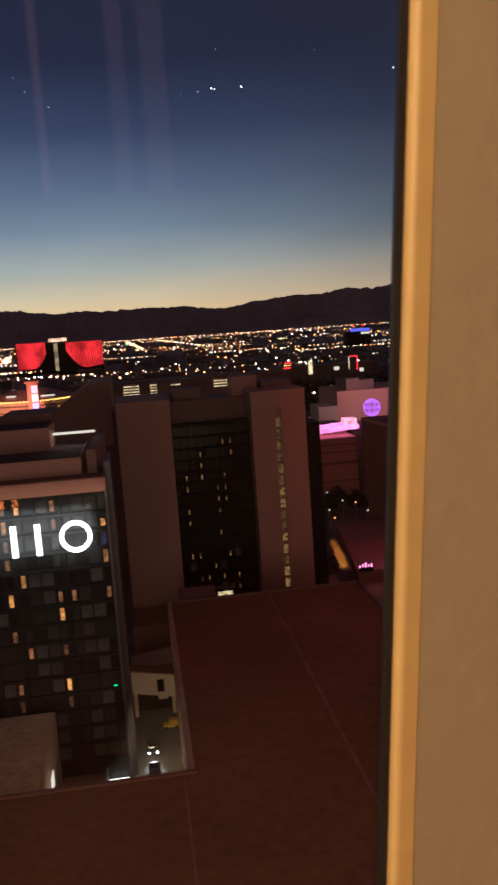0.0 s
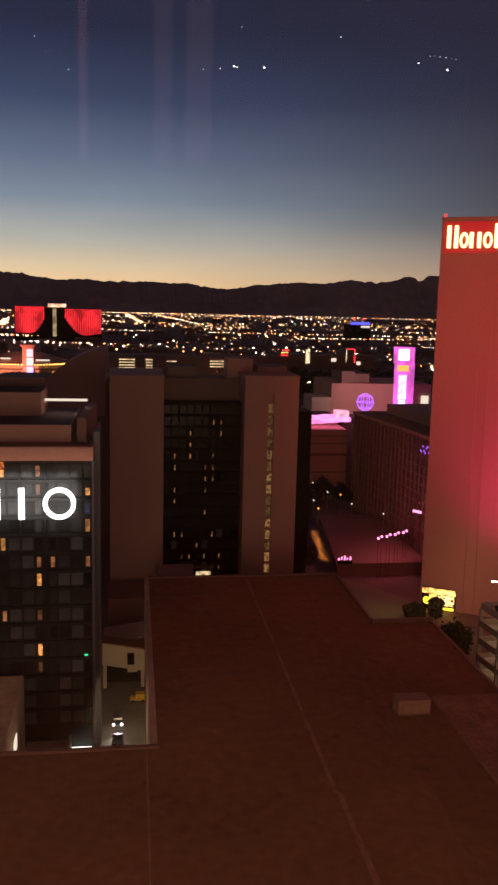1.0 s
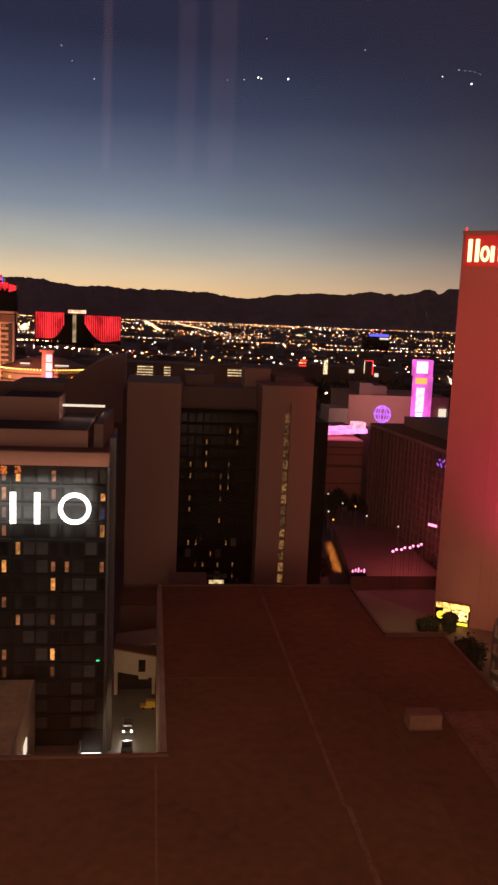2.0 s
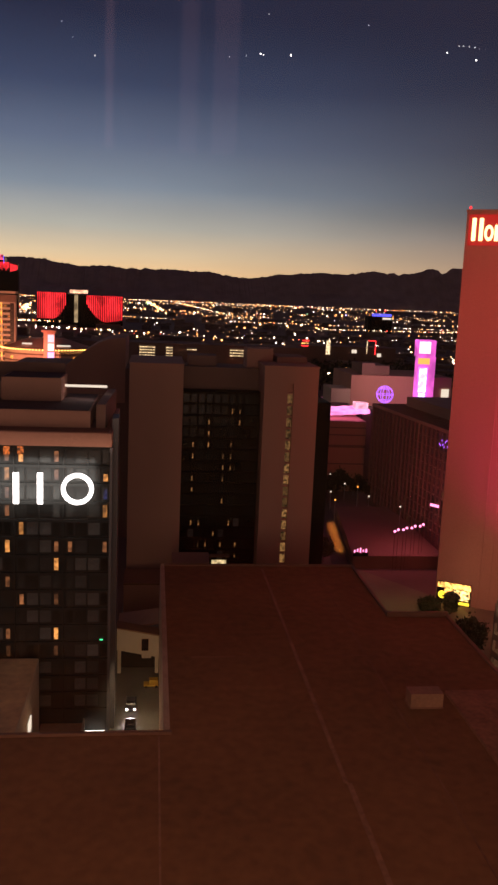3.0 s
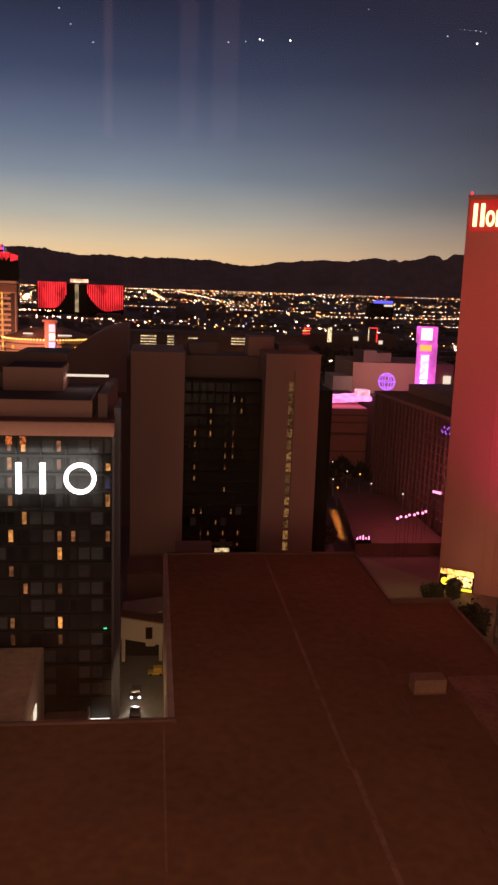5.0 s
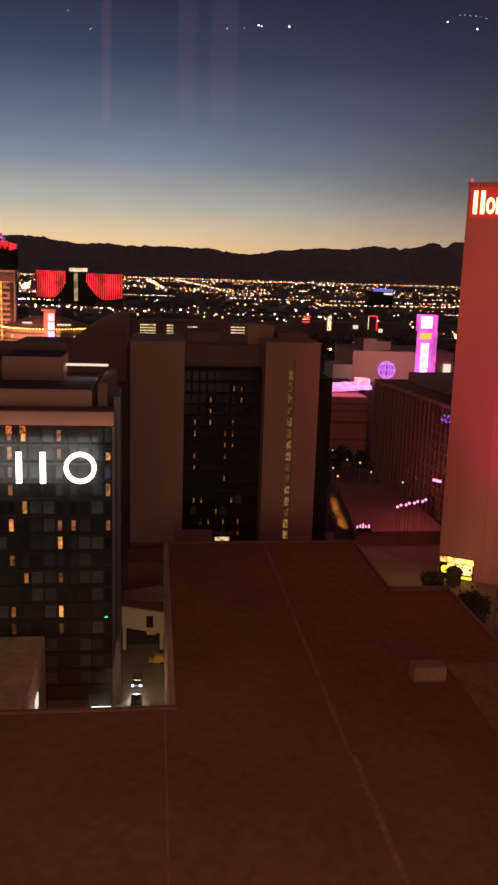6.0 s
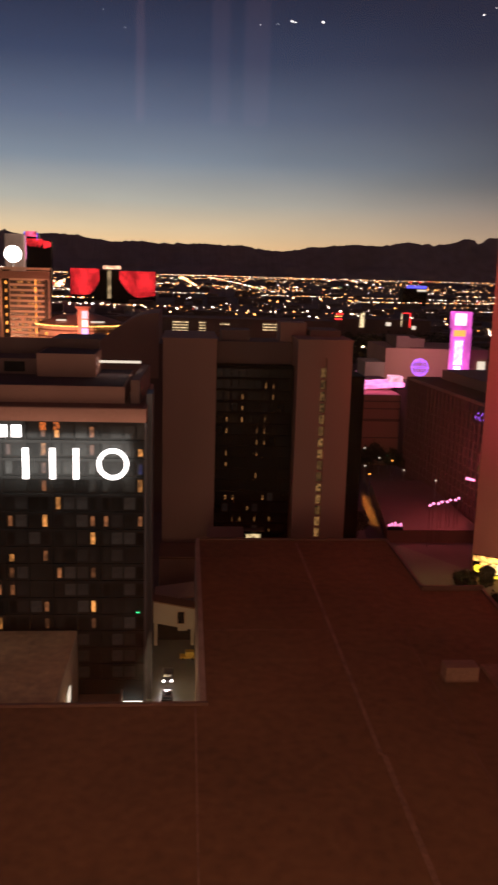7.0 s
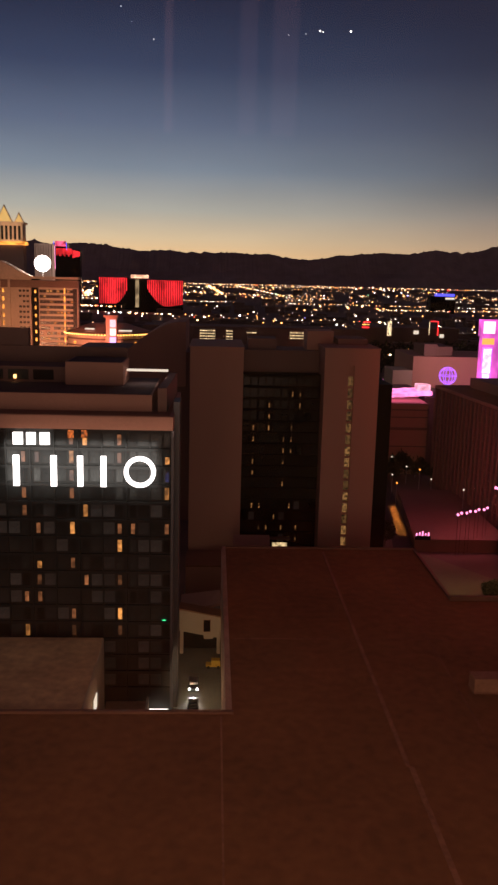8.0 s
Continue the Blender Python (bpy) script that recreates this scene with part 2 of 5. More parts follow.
LIT_BAY = glow("lit_bay", (1.0, 0.46, 0.13), 0.14, uneven=0.95, scale=1.4, vary=0.8)
SIGN_WHITE = glow("sign_white", (1.0, 0.95, 0.88), 3.5)
SIGN_YELLOW = glow("sign_yellow", (1.0, 0.68, 0.25), 3.0)
NEON_RED = glow("neon_red", (1.0, 0.03, 0.03), 2.2)
NEON_PINK = glow("neon_pink", (1.0, 0.26, 0.52), 2.6)
NEON_MAGENTA = glow("neon_magenta", (0.95, 0.13, 0.68), 1.0, uneven=0.4, scale=0.1)
NEON_PURPLE = glow("neon_purple", (0.42, 0.12, 1.0), 2.0)
NEON_BLUE = glow("neon_blue", (0.10, 0.10, 1.0), 1.5)
STRIP_ORANGE = glow("strip_orange", (1.0, 0.36, 0.05), 1.6, uneven=0.6, scale=0.3)
STRIP_WHITE = glow("strip_white", (1.0, 0.88, 0.66), 0.8)
LED_FIRE = glow("led_fire", (1.0, 0.48, 0.10), 1.8, uneven=1.0, scale=0.8)
LAMP_WARM = glow("lamp_warm", (1.0, 0.5, 0.15), 4)
LED_GOLD = glow("led_gold", (1.0, 0.66, 0.20), 1.6, uneven=1.0, scale=1.3)
SIGN_GOLD = glow("sign_gold", (1.0, 0.72, 0.04), 1.6)
LAMP_WHITE = glow("lamp_white", (1.0, 0.96, 0.9), 12)
CITY = lights_mat("city_lamps", 9.0, 0.75)
CITY_FAR = lights_mat("far_city_lamps", 7.0, 0.95)


FESTIVE = glow("festive_lights", (1.0, 0.22, 0.03), 0.45, uneven=1.0, scale=3.0)
DOOR_SOFT = glow("foyer_light", (1.0, 0.76, 0.36), 0.55, uneven=0.9, scale=0.7)
DECK_SOFT = glow("doorway_light", (1.0, 0.78, 0.42), 1.0, uneven=0.8, scale=0.9)


# ---- building blocks ----
def box(bm, x0, x1, y0, y1, z0, z1):
    vs = [bm.verts.new((x, y, z)) for z in (z0, z1) for y in (y0, y1) for x in (x0, x1)]
    for f in ((0, 2, 3, 1), (4, 5, 7, 6), (0, 1, 5, 4), (2, 6, 7, 3), (0, 4, 6, 2), (1, 3, 7, 5)):
        bm.faces.new([vs[k] for k in f])
    return vs


def prism(bm, outline, z0, z1):
    lo = [bm.verts.new((x, y, z0)) for x, y in outline]
    hi = [bm.verts.new((x, y, z1)) for x, y in outline]
    n = len(outline)
    bm.faces.new(lo[::-1])
    bm.faces.new(hi)
    for k in range(n):
        bm.faces.new((lo[k], lo[(k + 1) % n], hi[(k + 1) % n], hi[k]))
    return lo + hi


def cyl(bm, p, q, r0, r1=None, n=10):
    p, q = Vector(p), Vector(q)
    r1 = r0 if r1 is None else r1
    m = Matrix.Translation((p + q) / 2) @ (q - p).to_track_quat("Z", "Y").to_matrix().to_4x4()
    bmesh.ops.create_cone(bm, cap_ends=True, segments=n, radius1=r0, radius2=r1, depth=(q - p).length, matrix=m)


def ball(bm, p, r, u=10, v=7):
    bmesh.ops.create_uvsphere(bm, u_segments=u, v_segments=v, radius=r, matrix=Matrix.Translation(p))


def mesh_of(name, bm, material, smooth=False):
    me = bpy.data.meshes.new(name)
    bm.normal_update()
    bm.to_mesh(me)
    bm.free()
    me.materials.append(material)
    if smooth:
        for p in me.polygons:
            p.use_smooth = True
    return me


def bevelled(bm, w):
    bmesh.ops.bevel(bm, geom=bm.edges[:], offset=w, segments=2, affect="EDGES", profile=0.5)
    return bm


def part(name, bm, material, parent, label="", smooth=False, kind=""):
    ob = new(name, mesh_of(name, bm, material, smooth))
    ob.parent = parent
    return tagged(ob, label, kind=kind)


def piece(name, mesh, parent, m):
    ob = new(name, mesh)
    ob.parent = parent
    ob.matrix_basis = m
    return ob


def thing(name, label, category, at=(0, 0, 0), group="", kind="", turn=0):
    ob = new(name)
    ob.matrix_basis = pose(*at, 0, 0, turn)
    return tagged(ob, label, category, group, kind)


def bx(*dims):
    bm = bmesh.new()
    box(bm, *dims)
    return bm


# ---- the ground and the far distance ----
def rise(d):
    # the valley floor climbs gently to the west
    k = max(0.0, d - 500) / 3900
    return 52 * k ** 0.8


def build_ground():
    bm = bmesh.new()
    ys = [-600, -100, 100, 300, 500, 700, 900, 1200, 1500, 1900, 2400, 3000, 3600, 4200, 4800]
    xs = [-3000, -2000, -1200, -600, -300, 0, 300, 600, 1200, 2000, 3000]
    vs = [[bm.verts.new((x, y, rise(y))) for x in xs] for y in ys]
    for i in range(len(ys) - 1):
        for j in range(len(xs) - 1):
            bm.faces.new((vs[i][j], vs[i][j + 1], vs[i + 1][j + 1], vs[i + 1][j]))
    tagged(new("ground", mesh_of("ground", bm, GROUND)), "dark desert valley floor rising gently to the mountains", "ground", kind="structure")


build_ground()


def ridge(x):
    h = 215 + 0.03 * max(0, x - 500)
    for c, w, a in ((-960, 60, 26), (-760, 140, -20), (-740, 220, 51), (-570, 22, 8), (-260, 60, 9), (60, 60, 7), (280, 35, 6), (480, 140, -22), (640, 35, 5), (880, 140, 10), (1160, 90, 24), (1460, 35, 7), (1540, 220, 24), (1560, 35, -30), (1600, 140, 25), (1900, 200, 30)):
        h += a * math.exp(-((x - c) / w) ** 2)
    return h + 5.5 * noise.fractal((x / 34.0, 3.1, 0), 0.35, 2.1, 6)


def build_mountains():
    bm = bmesh.new()
    cols = []
    for i in range(1300):
        x = -3000 + i * 5
        h = ridge(x)
        col = []
        for k, (f, y) in enumerate(((0.0, 4150), (0.22, 4200), (0.45, 4270), (0.72, 4340), (1.0, 4400), (0.6, 4600))):
            wob = 0 if k in (0, 4) else 40 * noise.noise((x / 120.0, k * 1.7, 5))
            col.append(bm.verts.new((x, y + wob, 40 + (h - 40) * f + (0 if k in (0, 4) else 9 * noise.noise((x / 60.0, k * 2.0, 1))))))
        cols.append(col)
    for a, b in zip(cols, cols[1:]):
        for k in range(5):
            bm.faces.new((a[k], b[k], b[k + 1], a[k + 1]))
    tagged(new("mountain_range", mesh_of("mountain_range", bm, ROCK)), "dark jagged desert mountain range along the horizon", "mountains", kind="structure")


build_mountains()


def lamp_blob(verts, faces, x, y, z, r):
    k = len(verts)
    verts += [(x - r, y, z), (x + r, y, z), (x, y - r, z), (x, y + r, z), (x, y, z - r), (x, y, z + r)]
    faces += [(k, k + 2, k + 5), (k + 2, k + 1, k + 5), (k + 1, k + 3, k + 5), (k + 3, k, k + 5), (k + 2, k, k + 4), (k + 1, k + 2, k + 4), (k + 3, k + 1, k + 4), (k, k + 3, k + 4)]


def build_city_lights(name, near, far, count, mat, sizes, avenues, seed):
    rng = random.Random(seed)
    verts, faces = [], []
    for _ in range(count):
        d = 1 / (1 / far + (1 / near - 1 / far) * rng.random())
        x = d * math.tan(radians(rng.uniform(-20, 36)))
        # light clusters, and rows along the street grid
        cl = noise.noise((x / 300.0, d / 420.0, 0)) + 0.7 * noise.noise((x / 80.0, d / 120.0, 4))
        if cl < rng.uniform(-0.06, 0.60):
            continue
        if rng.random() < 0.25:
            d = round(d / 75.0) * 75.0 + rng.gauss(0, 8)
        r = d / 1450 * rng.choice(sizes)
        lamp_blob(verts, faces, x, d, rise(d) + rng.uniform(5, 12), r)
    for x0, y0, x1, y1, n, s in avenues:
        for k in range(n):
            f = (k + rng.uniform(-0.4, 0.4)) / n
            x, y = x0 + (x1 - x0) * f, y0 + (y1 - y0) * f
            lamp_blob(verts, faces, x + rng.gauss(0, 5), y + rng.gauss(0, 14), rise(y) + 9, y / 1450 * s * rng.uniform(0.6, 1.3))
    me = bpy.data.meshes.new(name)
    me.from_pydata(verts, [], faces)
    me.materials.append(mat)
    tagged(new(name, me), "countless warm street and house lights of a city valley", "city lights", kind="stuff")


build_city_lights("far_city_lights", 1700, 4200, 7600, CITY_FAR, (0.20, 0.23, 0.27, 0.34, 0.46, 0.62, 1.0),
                  ((20, 2300, -30, 3600, 90, 0.7), (190, 2100, 90, 3700, 70, 0.6), (-260, 3000, 700, 3900, 90, 0.5), (300, 4050, 1700, 4100, 160, 0.5), (-700, 3950, 300, 4080, 150, 0.6), (-325, 1920, -392, 2450, 75, 0.9), (-292, 1880, -350, 2350, 65, 0.9)), 7)
build_city_lights("near_city_lights", 640, 1700, 3000, CITY, (0.29, 0.33, 0.40, 0.52, 0.75, 1.1, 1.6),
                  ((300, 1480, 720, 1560, 110, 0.6), (450, 1250, 760, 1230, 70, 0.55), (150, 1690, 620, 1660, 90, 0.6), (-60, 1150, 260, 1100, 40, 0.7), (520, 1560, 760, 1600, 60, 0.7), (640, 1900, 1150, 2050, 70, 0.7), (900, 1300, 420, 1350, 34, 0.7), (-300, 1250, 20, 1180, 24, 0.9), (-226, 1400, -150, 1405, 30, 0.9), (-165, 1200, -62, 1190, 11, 1.3), (-330, 1750, 40, 1700, 60, 0.6)), 8)


def build_low_city():
    # low dark blocks and tree masses between the lights
    rng = random.Random(11)
    bm = bmesh.new()
    for _ in range(900):
        d = 1 / (1 / 4000 + (1 / 420 - 1 / 4000) * rng.random())
        a = rng.uniform(-20, 36)
        x = d * math.tan(radians(a))
        if 380 < d < 760 and -130 < x < 160:
            continue
        w, h = rng.uniform(12, 40), rng.uniform(4, 11)
        box(bm, x - w / 2, x + w / 2, d - w / 3, d + w / 3, rise(d) - 2, rise(d) + h)
    tagged(new("low_rise_blocks", mesh_of("low_rise_blocks", bm, GROUND)), "dark low-rise blocks spread over the valley floor", "houses", kind="stuff")


build_low_city()


# ---- the guest room round the camera ----
def build_room():
    fl, ce = 68.45, 72.5
    x0, x1, back, face = -3.2, 2.2, -4.6, 0.46
    ob = lambda name, bm, mat, label: tagged(new(name, mesh_of(name, bm, mat)), label, name.split("_")[0], kind="structure")
    ob("floor", bx(x0, x1, back, 0.7, fl - 0.2, fl), CARPET, "brown carpet of the guest room")
    ob("ceiling", bx(x0, x1, back, 0.7, ce, ce + 0.2), WALL_ROOM, "plain painted guest room ceiling")
    ob("wall_east", bx(x0 - 0.15, x1 + 0.15, back - 0.15, back, fl - 0.2, ce + 0.2), WALL_ROOM, "tan painted wall behind the window")
    ob("wall_south", bx(x0 - 0.15, x0, back, 0.7, fl - 0.2, ce + 0.2), WALL_ROOM, "tan painted side wall")
    ob("wall_north", bx(x1, x1 + 0.15, back, 0.7, fl - 0.2, ce + 0.2), WALL_ROOM, "tan painted side wall")
    # window wall beside the opening, leaning slightly, with a rounded amber bead
    lean = math.tan(radians(4.1))

    def leant(bm, soft=0.0):
        if soft:
            edge = [e for e in bm.edges if abs(e.verts[0].co.z - e.verts[1].co.z) > 1 and e.verts[0].co.y < 0.516 and e.verts[0].co.x < 0.26]
            bmesh.ops.bevel(bm, geom=edge, offset=soft, segments=4, affect="EDGES", profile=0.5)
        for v in bm.verts:
            if v.co.x < 1:
                v.co.x += (v.co.z - EYE_Z) * lean
        return bm

    wall = ob("wall_west", leant(bx(0.2655, x1, 0.507, 0.5245, fl, ce)), WALL_ROOM, "tan painted wall beside the window")
    part("trim", leant(bx(0.2505, 0.2653, 0.5066, 0.5240, fl, ce), 0.005), BEAD, wall, "glossy jamb bead with amber lamplight in its colour")
    win = tagged(new("window_1"), "fixed guest room window with dark gasket", "window", kind="structure")
    part("window_frame", leant(bx(0.2455, 0.2503, 0.5175, 0.526, fl, ce), 0.002), SEAL, win, "black window gasket")
    part("window_sill", bx(x0, x1, 0.40, 0.56, fl, fl + 0.28), WALL_ROOM, win)
    pane = part("pane", bx(x0, 0.6, 0.5265, 0.5305, fl + 0.28, ce), GLASS, win, "clear window pane")
    pane.visible_shadow = False
    # tall glowing strips added behind the camera, only to mirror as faint streaks in the pane
    for x, w, e in ((-0.42, 0.05, STREAK), (0.06, 0.11, STREAK_DIM), (0.27, 0.16, STREAK_DIM)):
        sc = thing("streak_strip", "slim glowing strip added to mirror as a streak", "wall light", at=(x, back + 0.03, 70.95), group="wall lights")
        part("glow_strip", bx(0, w, 0, 0.02, 0, 1.5), e, sc)
        part("back_plate", bx(-0.01, w + 0.01, -0.03, -0.001, -0.02, 1.52), STEEL, sc)


def glass():
    m, n, l, b = shader("window_glass")
    n.remove(b)
    tr, gl, mx = n.new("ShaderNodeBsdfTransparent"), n.new("ShaderNodeBsdfGlossy"), n.new("ShaderNodeMixShader")
    gl.inputs["Roughness"].default_value = 0.03
    mx.inputs[0].default_value = 0.03
    l.new(tr.outputs[0], mx.inputs[1])
    l.new(gl.outputs[0], mx.inputs[2])
    l.new(mx.outputs[0], n["Material Output"].inputs["Surface"])
    return m


GLASS = glass()


def build_own_hotel():
    h = thing("hotel_tower", "plain tan hotel tower that holds the guest room", "hotel")
    part("shaft", bx(-24, 24, -18, 0.45, 0, 68.2), PLASTER, h)
    part("upper_storeys", bx(-24, 24, -18, 0.45, 72.75, 80), PLASTER, h)
    part("side_storey", bx(-24, -3.4, -18, 0.45, 68.25, 72.7), PLASTER, h)
    part("side_storey", bx(2.4, 24, -18, 0.45, 68.25, 72.7), PLASTER, h)


build_own_hotel()
STREAK = glow("streak_glow_warm", (1.0, 0.475, 0.425), 0.48)
STREAK_DIM = glow("streak_glow_soft", (1.0, 0.504, 0.527), 0.28)
build_room()


# ---- the podium below ----
ROOF_Z = 16.0


def build_podium():
    pod = thing("podium_building", "low casino podium with a wide red-brown felt roof", "building")
    outline = [(-70, 20), (70, 20), (70, 98), (52.9, 98), (52.9, 134.4), (42.2, 134.4), (42.4, 162), (3.0, 162), (3.0, 96), (-70, 96)]
    bm = bmesh.new()
    prism(bm, outline, 0, ROOF_Z)
    part("body", bm, ROOFING, pod)
    cop = [((-70, 95.5), (3.2, 96.1)), ((42.0, 134.6), (42.6, 162)), ((42.0, 134.0), (53.1, 134.6)), ((52.6, 98), (53.2, 134.6)), ((3.0, 161.6), (42.6, 162.2))]
    for (ax, ay), (bx_, by) in cop:
        part("coping", bx(ax, bx_, ay, by, ROOF_Z - 0.1, ROOF_Z + (0.8 if ay == 134.0 else 0.35)), ROOF_EDGE, pod)
    part("roof_seam", bx(22.7, 23.2, 84, 160, ROOF_Z, ROOF_Z + 0.10), ROOF_SEAM, pod)
    part("roof_seam", bx(1.5, 1.72, 40, 95, ROOF_Z, ROOF_Z + 0.08), ROOF_SEAM, pod)
    part("roof_seam", bx(23.0, 23.6, 40, 83.9, ROOF_Z, ROOF_Z + 0.10), ROOF_SEAM, pod)
    part("roof_lap", bx(3.4, 41.9, 118, 118.22, ROOF_Z, ROOF_Z + 0.05), ROOF_LAP, pod)
    part("roof_lap", bx(34, 34.2, 42, 160, ROOF_Z, ROOF_Z + 0.045), ROOF_LAP, pod)
    part("roof_step", bx(42.3, 52.0, 40, 105.2, ROOF_Z, ROOF_Z + 0.5), ROOF_SEAM, pod)
    part("drive_coping", bx(2.25, 3.0, 96, 162, ROOF_Z - 0.1, ROOF_Z + 0.3), COPING_PALE, pod, "pale wall coping")
    part("driveway_wall", bx(2.2, 2.99, 96, 162, 0, ROOF_Z - 0.12), WALL_LIT, pod)
    hv = thing("rooftop_unit", "small tan rooftop plant box on the felt roof", "rooftop unit", at=(38.2, 102.2, ROOF_Z))
    part("casing", bevelled(bx(-2.3, 2.3, -1.2, 1.2, 0.15, 2.1), 0.06), UNIT_RED, hv)
    part("curb", bx(-2.4, 2.4, -1.3, 1.3, 0, 0.15), ROOF_LOW, hv)


build_podium()


# ---- the dark glass hotel with the white sign ----
LX, LY = -6.2, 122.0
# storeys whose narrow windows are lit, by bay and side of the bay
LIT = {(0, 1): (11, 13), (1, 1): (4, 8), (1, 0): (10, 14), (2, 1): (9, 13), (2, 0): (7,), (3, 1): (3,)}
DIM = {(0, 1): (9,), (0, 0): (9,), (1, 1): (3, 6, 9, 13, 14), (1, 0): (6,), (2, 1): (3, 4, 7, 11, 12, 14), (2, 0): (5, 6, 9, 13), (3, 1): (5, 10, 11, 13)}


def build_sign_hotel():
    h = thing("glass_hotel", "dark glazed hotel slab with amber lit rooms", "hotel")
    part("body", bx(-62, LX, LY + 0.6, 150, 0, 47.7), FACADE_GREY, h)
    part("parapet", bx(-62, LX + 0.2, LY - 0.3, 150, 47.75, 49.8), PLASTER, h, "tan plaster parapet band")
    part("roof", bx(-62, LX - 0.3, LY + 0.3, 149.7, 49.8, 49.9), ROOF_LOW, h)
    part("upper_band", bx(-62, -9.5, 126, 148, 49.9, 52.5), PLASTER, h)
    part("upper_roof", bx(-61.7, -9.8, 126.3, 147.7, 52.5, 52.6), ROOF_DARK, h)
    bm = bmesh.new()
    prism(bm, [(-8.6, 126), (-7.2, 126), (-6.6, 148), (-8.0, 148)], 49.9, 53.6)
    part("roof_ramp", bm, PLASTER_DARK, h)
    part("penthouse", bx(-24.5, -15.0, 136, 146, 52.6, 56.4), PLASTER, h)
    part("penthouse_roof", bx(-24.2, -15.3, 136.3, 145.7, 56.4, 56.45), ROOF_DARK, h)
    part("penthouse_wing", bx(-62, -24.6, 139, 147, 52.6, 55.2), PLASTER_DARK, h)
    part("roof_screen", bx(-62, -15.5, 147, 147.6, 52.6, 58.0), PLASTER_DARK, h)
    part("strip_light", bx(-15.0, -7.9, 142, 142.3, 54.4, 54.8), STRIP_WHITE, h, "white strip light under the eave")
    part("corner_pier", bx(LX - 0.05, LX + 0.35, LY - 0.5, LY + 0.55, 0, 47.7), PIER_GREY, h, "grey metal corner pier")
    part("side_fin", bx(LX + 0.05, LX + 1.0, LY + 4, LY + 9, 0, 51.5), PIER_GREY, h)
    part("roof_lamp", bx(-33.6, -33.2, 138.6, 138.93, 53.2, 53.8), LAMP_WARM, h, "small warm roof lamp")
    part("plant_room", bx(-62, -33.0, 147.7, 149.6, 52.6, 61.0), PLASTER_DARK, h)
    for k in range(5):
        x = -27 - k * 4.2
        part("penthouse_window", bx(x - 3.4, x, 138.94, 139.05, 53.0, 54.7), FACADE_GLASS, h)
    # floor bands and mullions, then the windows one by one
    for k in range(15):
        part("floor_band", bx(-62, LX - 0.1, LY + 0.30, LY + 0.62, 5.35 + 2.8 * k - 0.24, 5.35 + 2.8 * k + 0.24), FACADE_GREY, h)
    cen = [-9.5 - 7.25 * k for k in range(4)]
    wide = mesh_of("wide_pane", bx(-0.86, 0.86, 0, 0.06, -0.95, 0.95), FACADE_GLASS)
    curt = mesh_of("curtained_pane", bx(-0.86, 0.86, 0, 0.06, -0.95, 0.95), CURTAIN)
    slim = mesh_of("narrow_pane", bx(-0.48, 0.48, 0, 0.06, -1.0, 1.0), FACADE_GLASS)
    warm = mesh_of("lit_pane", bx(-0.34, 0.30, 0, 0.06, -0.95, 0.95), LIT_WARM)
    half = mesh_of("half_lit_pane", bx(-0.30, 0.34, 0, 0.06, -0.95, 0.15), LIT_WARM)
    dim = mesh_of("dim_pane", bx(-0.32, 0.28, 0, 0.06, -0.85, 0.75), LIT_DIM)
    rng = random.Random(5)
    for c in cen:
        for e in (-3.62, 0.0):
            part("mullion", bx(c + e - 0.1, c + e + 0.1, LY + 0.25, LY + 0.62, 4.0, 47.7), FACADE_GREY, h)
        for k in range(15):
            z = 6.9 + 2.8 * k
            for o in (-0.95, 0.95):
                piece("window", curt if (rng.random() < 0.55 and k < 11) or (k < 3 and c > -18) else wide, h, pose(c + o, LY + 0.5, z))
            for o in (-2.6, 2.6):
                key = (cen.index(c), 1 if o > 0 else 0)
                piece("window", (half if rng.random() < 0.3 else warm) if k in LIT.get(key, ()) else dim if k in DIM.get(key, ()) else slim, h, pose(c + o, LY + 0.5, z))
    for x in (-21.4, -19.35):
        part("festive_window", bx(x - 0.45, x + 0.45, LY + 0.2, LY + 0.26, 46.3, 47.5), FESTIVE, h, "window with red and gold lights")
    part("blue_window", bx(-7.2, -6.6, LY + 0.44, LY + 0.49, 39.6, 41.2), glow("tv_blue", (0.08, 0.2, 1.0), 0.045, uneven=0.9, scale=1.2), h, "window lit blue by a screen")
    part("exit_light", bx(-7.5, -7.0, LY + 0.2, LY + 0.3, 17.05, 17.2), glow("exit_green", (0.02, 1.0, 0.3), 1.6), h, "small green light")
    s = thing("hotel_sign", "large white illuminated sign of plain blocks", "sign", at=(0, LY - 0.35, 0))
    zb, zt = 38.9, 43.6
    part("sign_block", bx(-30.0, -29.15, 0, 0.5, zb, zt), SIGN_WHITE, s)
    part("sign_block", bx(-24.4, -23.55, 0, 0.5, zb, zt), SIGN_WHITE, s)
    part("sign_block", bx(-20.4, -19.6, 0, 0.5, zb, zt), SIGN_WHITE, s)
    part("sign_block", bx(-16.9, -16.1, 0, 0.5, zb, zt), SIGN_WHITE, s)
    bm = bmesh.new()
    n = 32
    ring = [[bm.verts.new((-11.0 + r * math.cos(a), y, 41.25 + r * math.sin(a))) for r, y in ((2.4, 0), (1.78, 0), (1.78, 0.5), (2.4, 0.5))] for a in [2 * math.pi * k / n for k in range(n)]]
    for k in range(n):
        a, b = ring[k], ring[(k + 1) % n]
        for j in range(4):
            bm.faces.new((a[j], b[j], b[(j + 1) % 4], a[(j + 1) % 4]))
    part("sign_ring", bm, SIGN_WHITE, s)
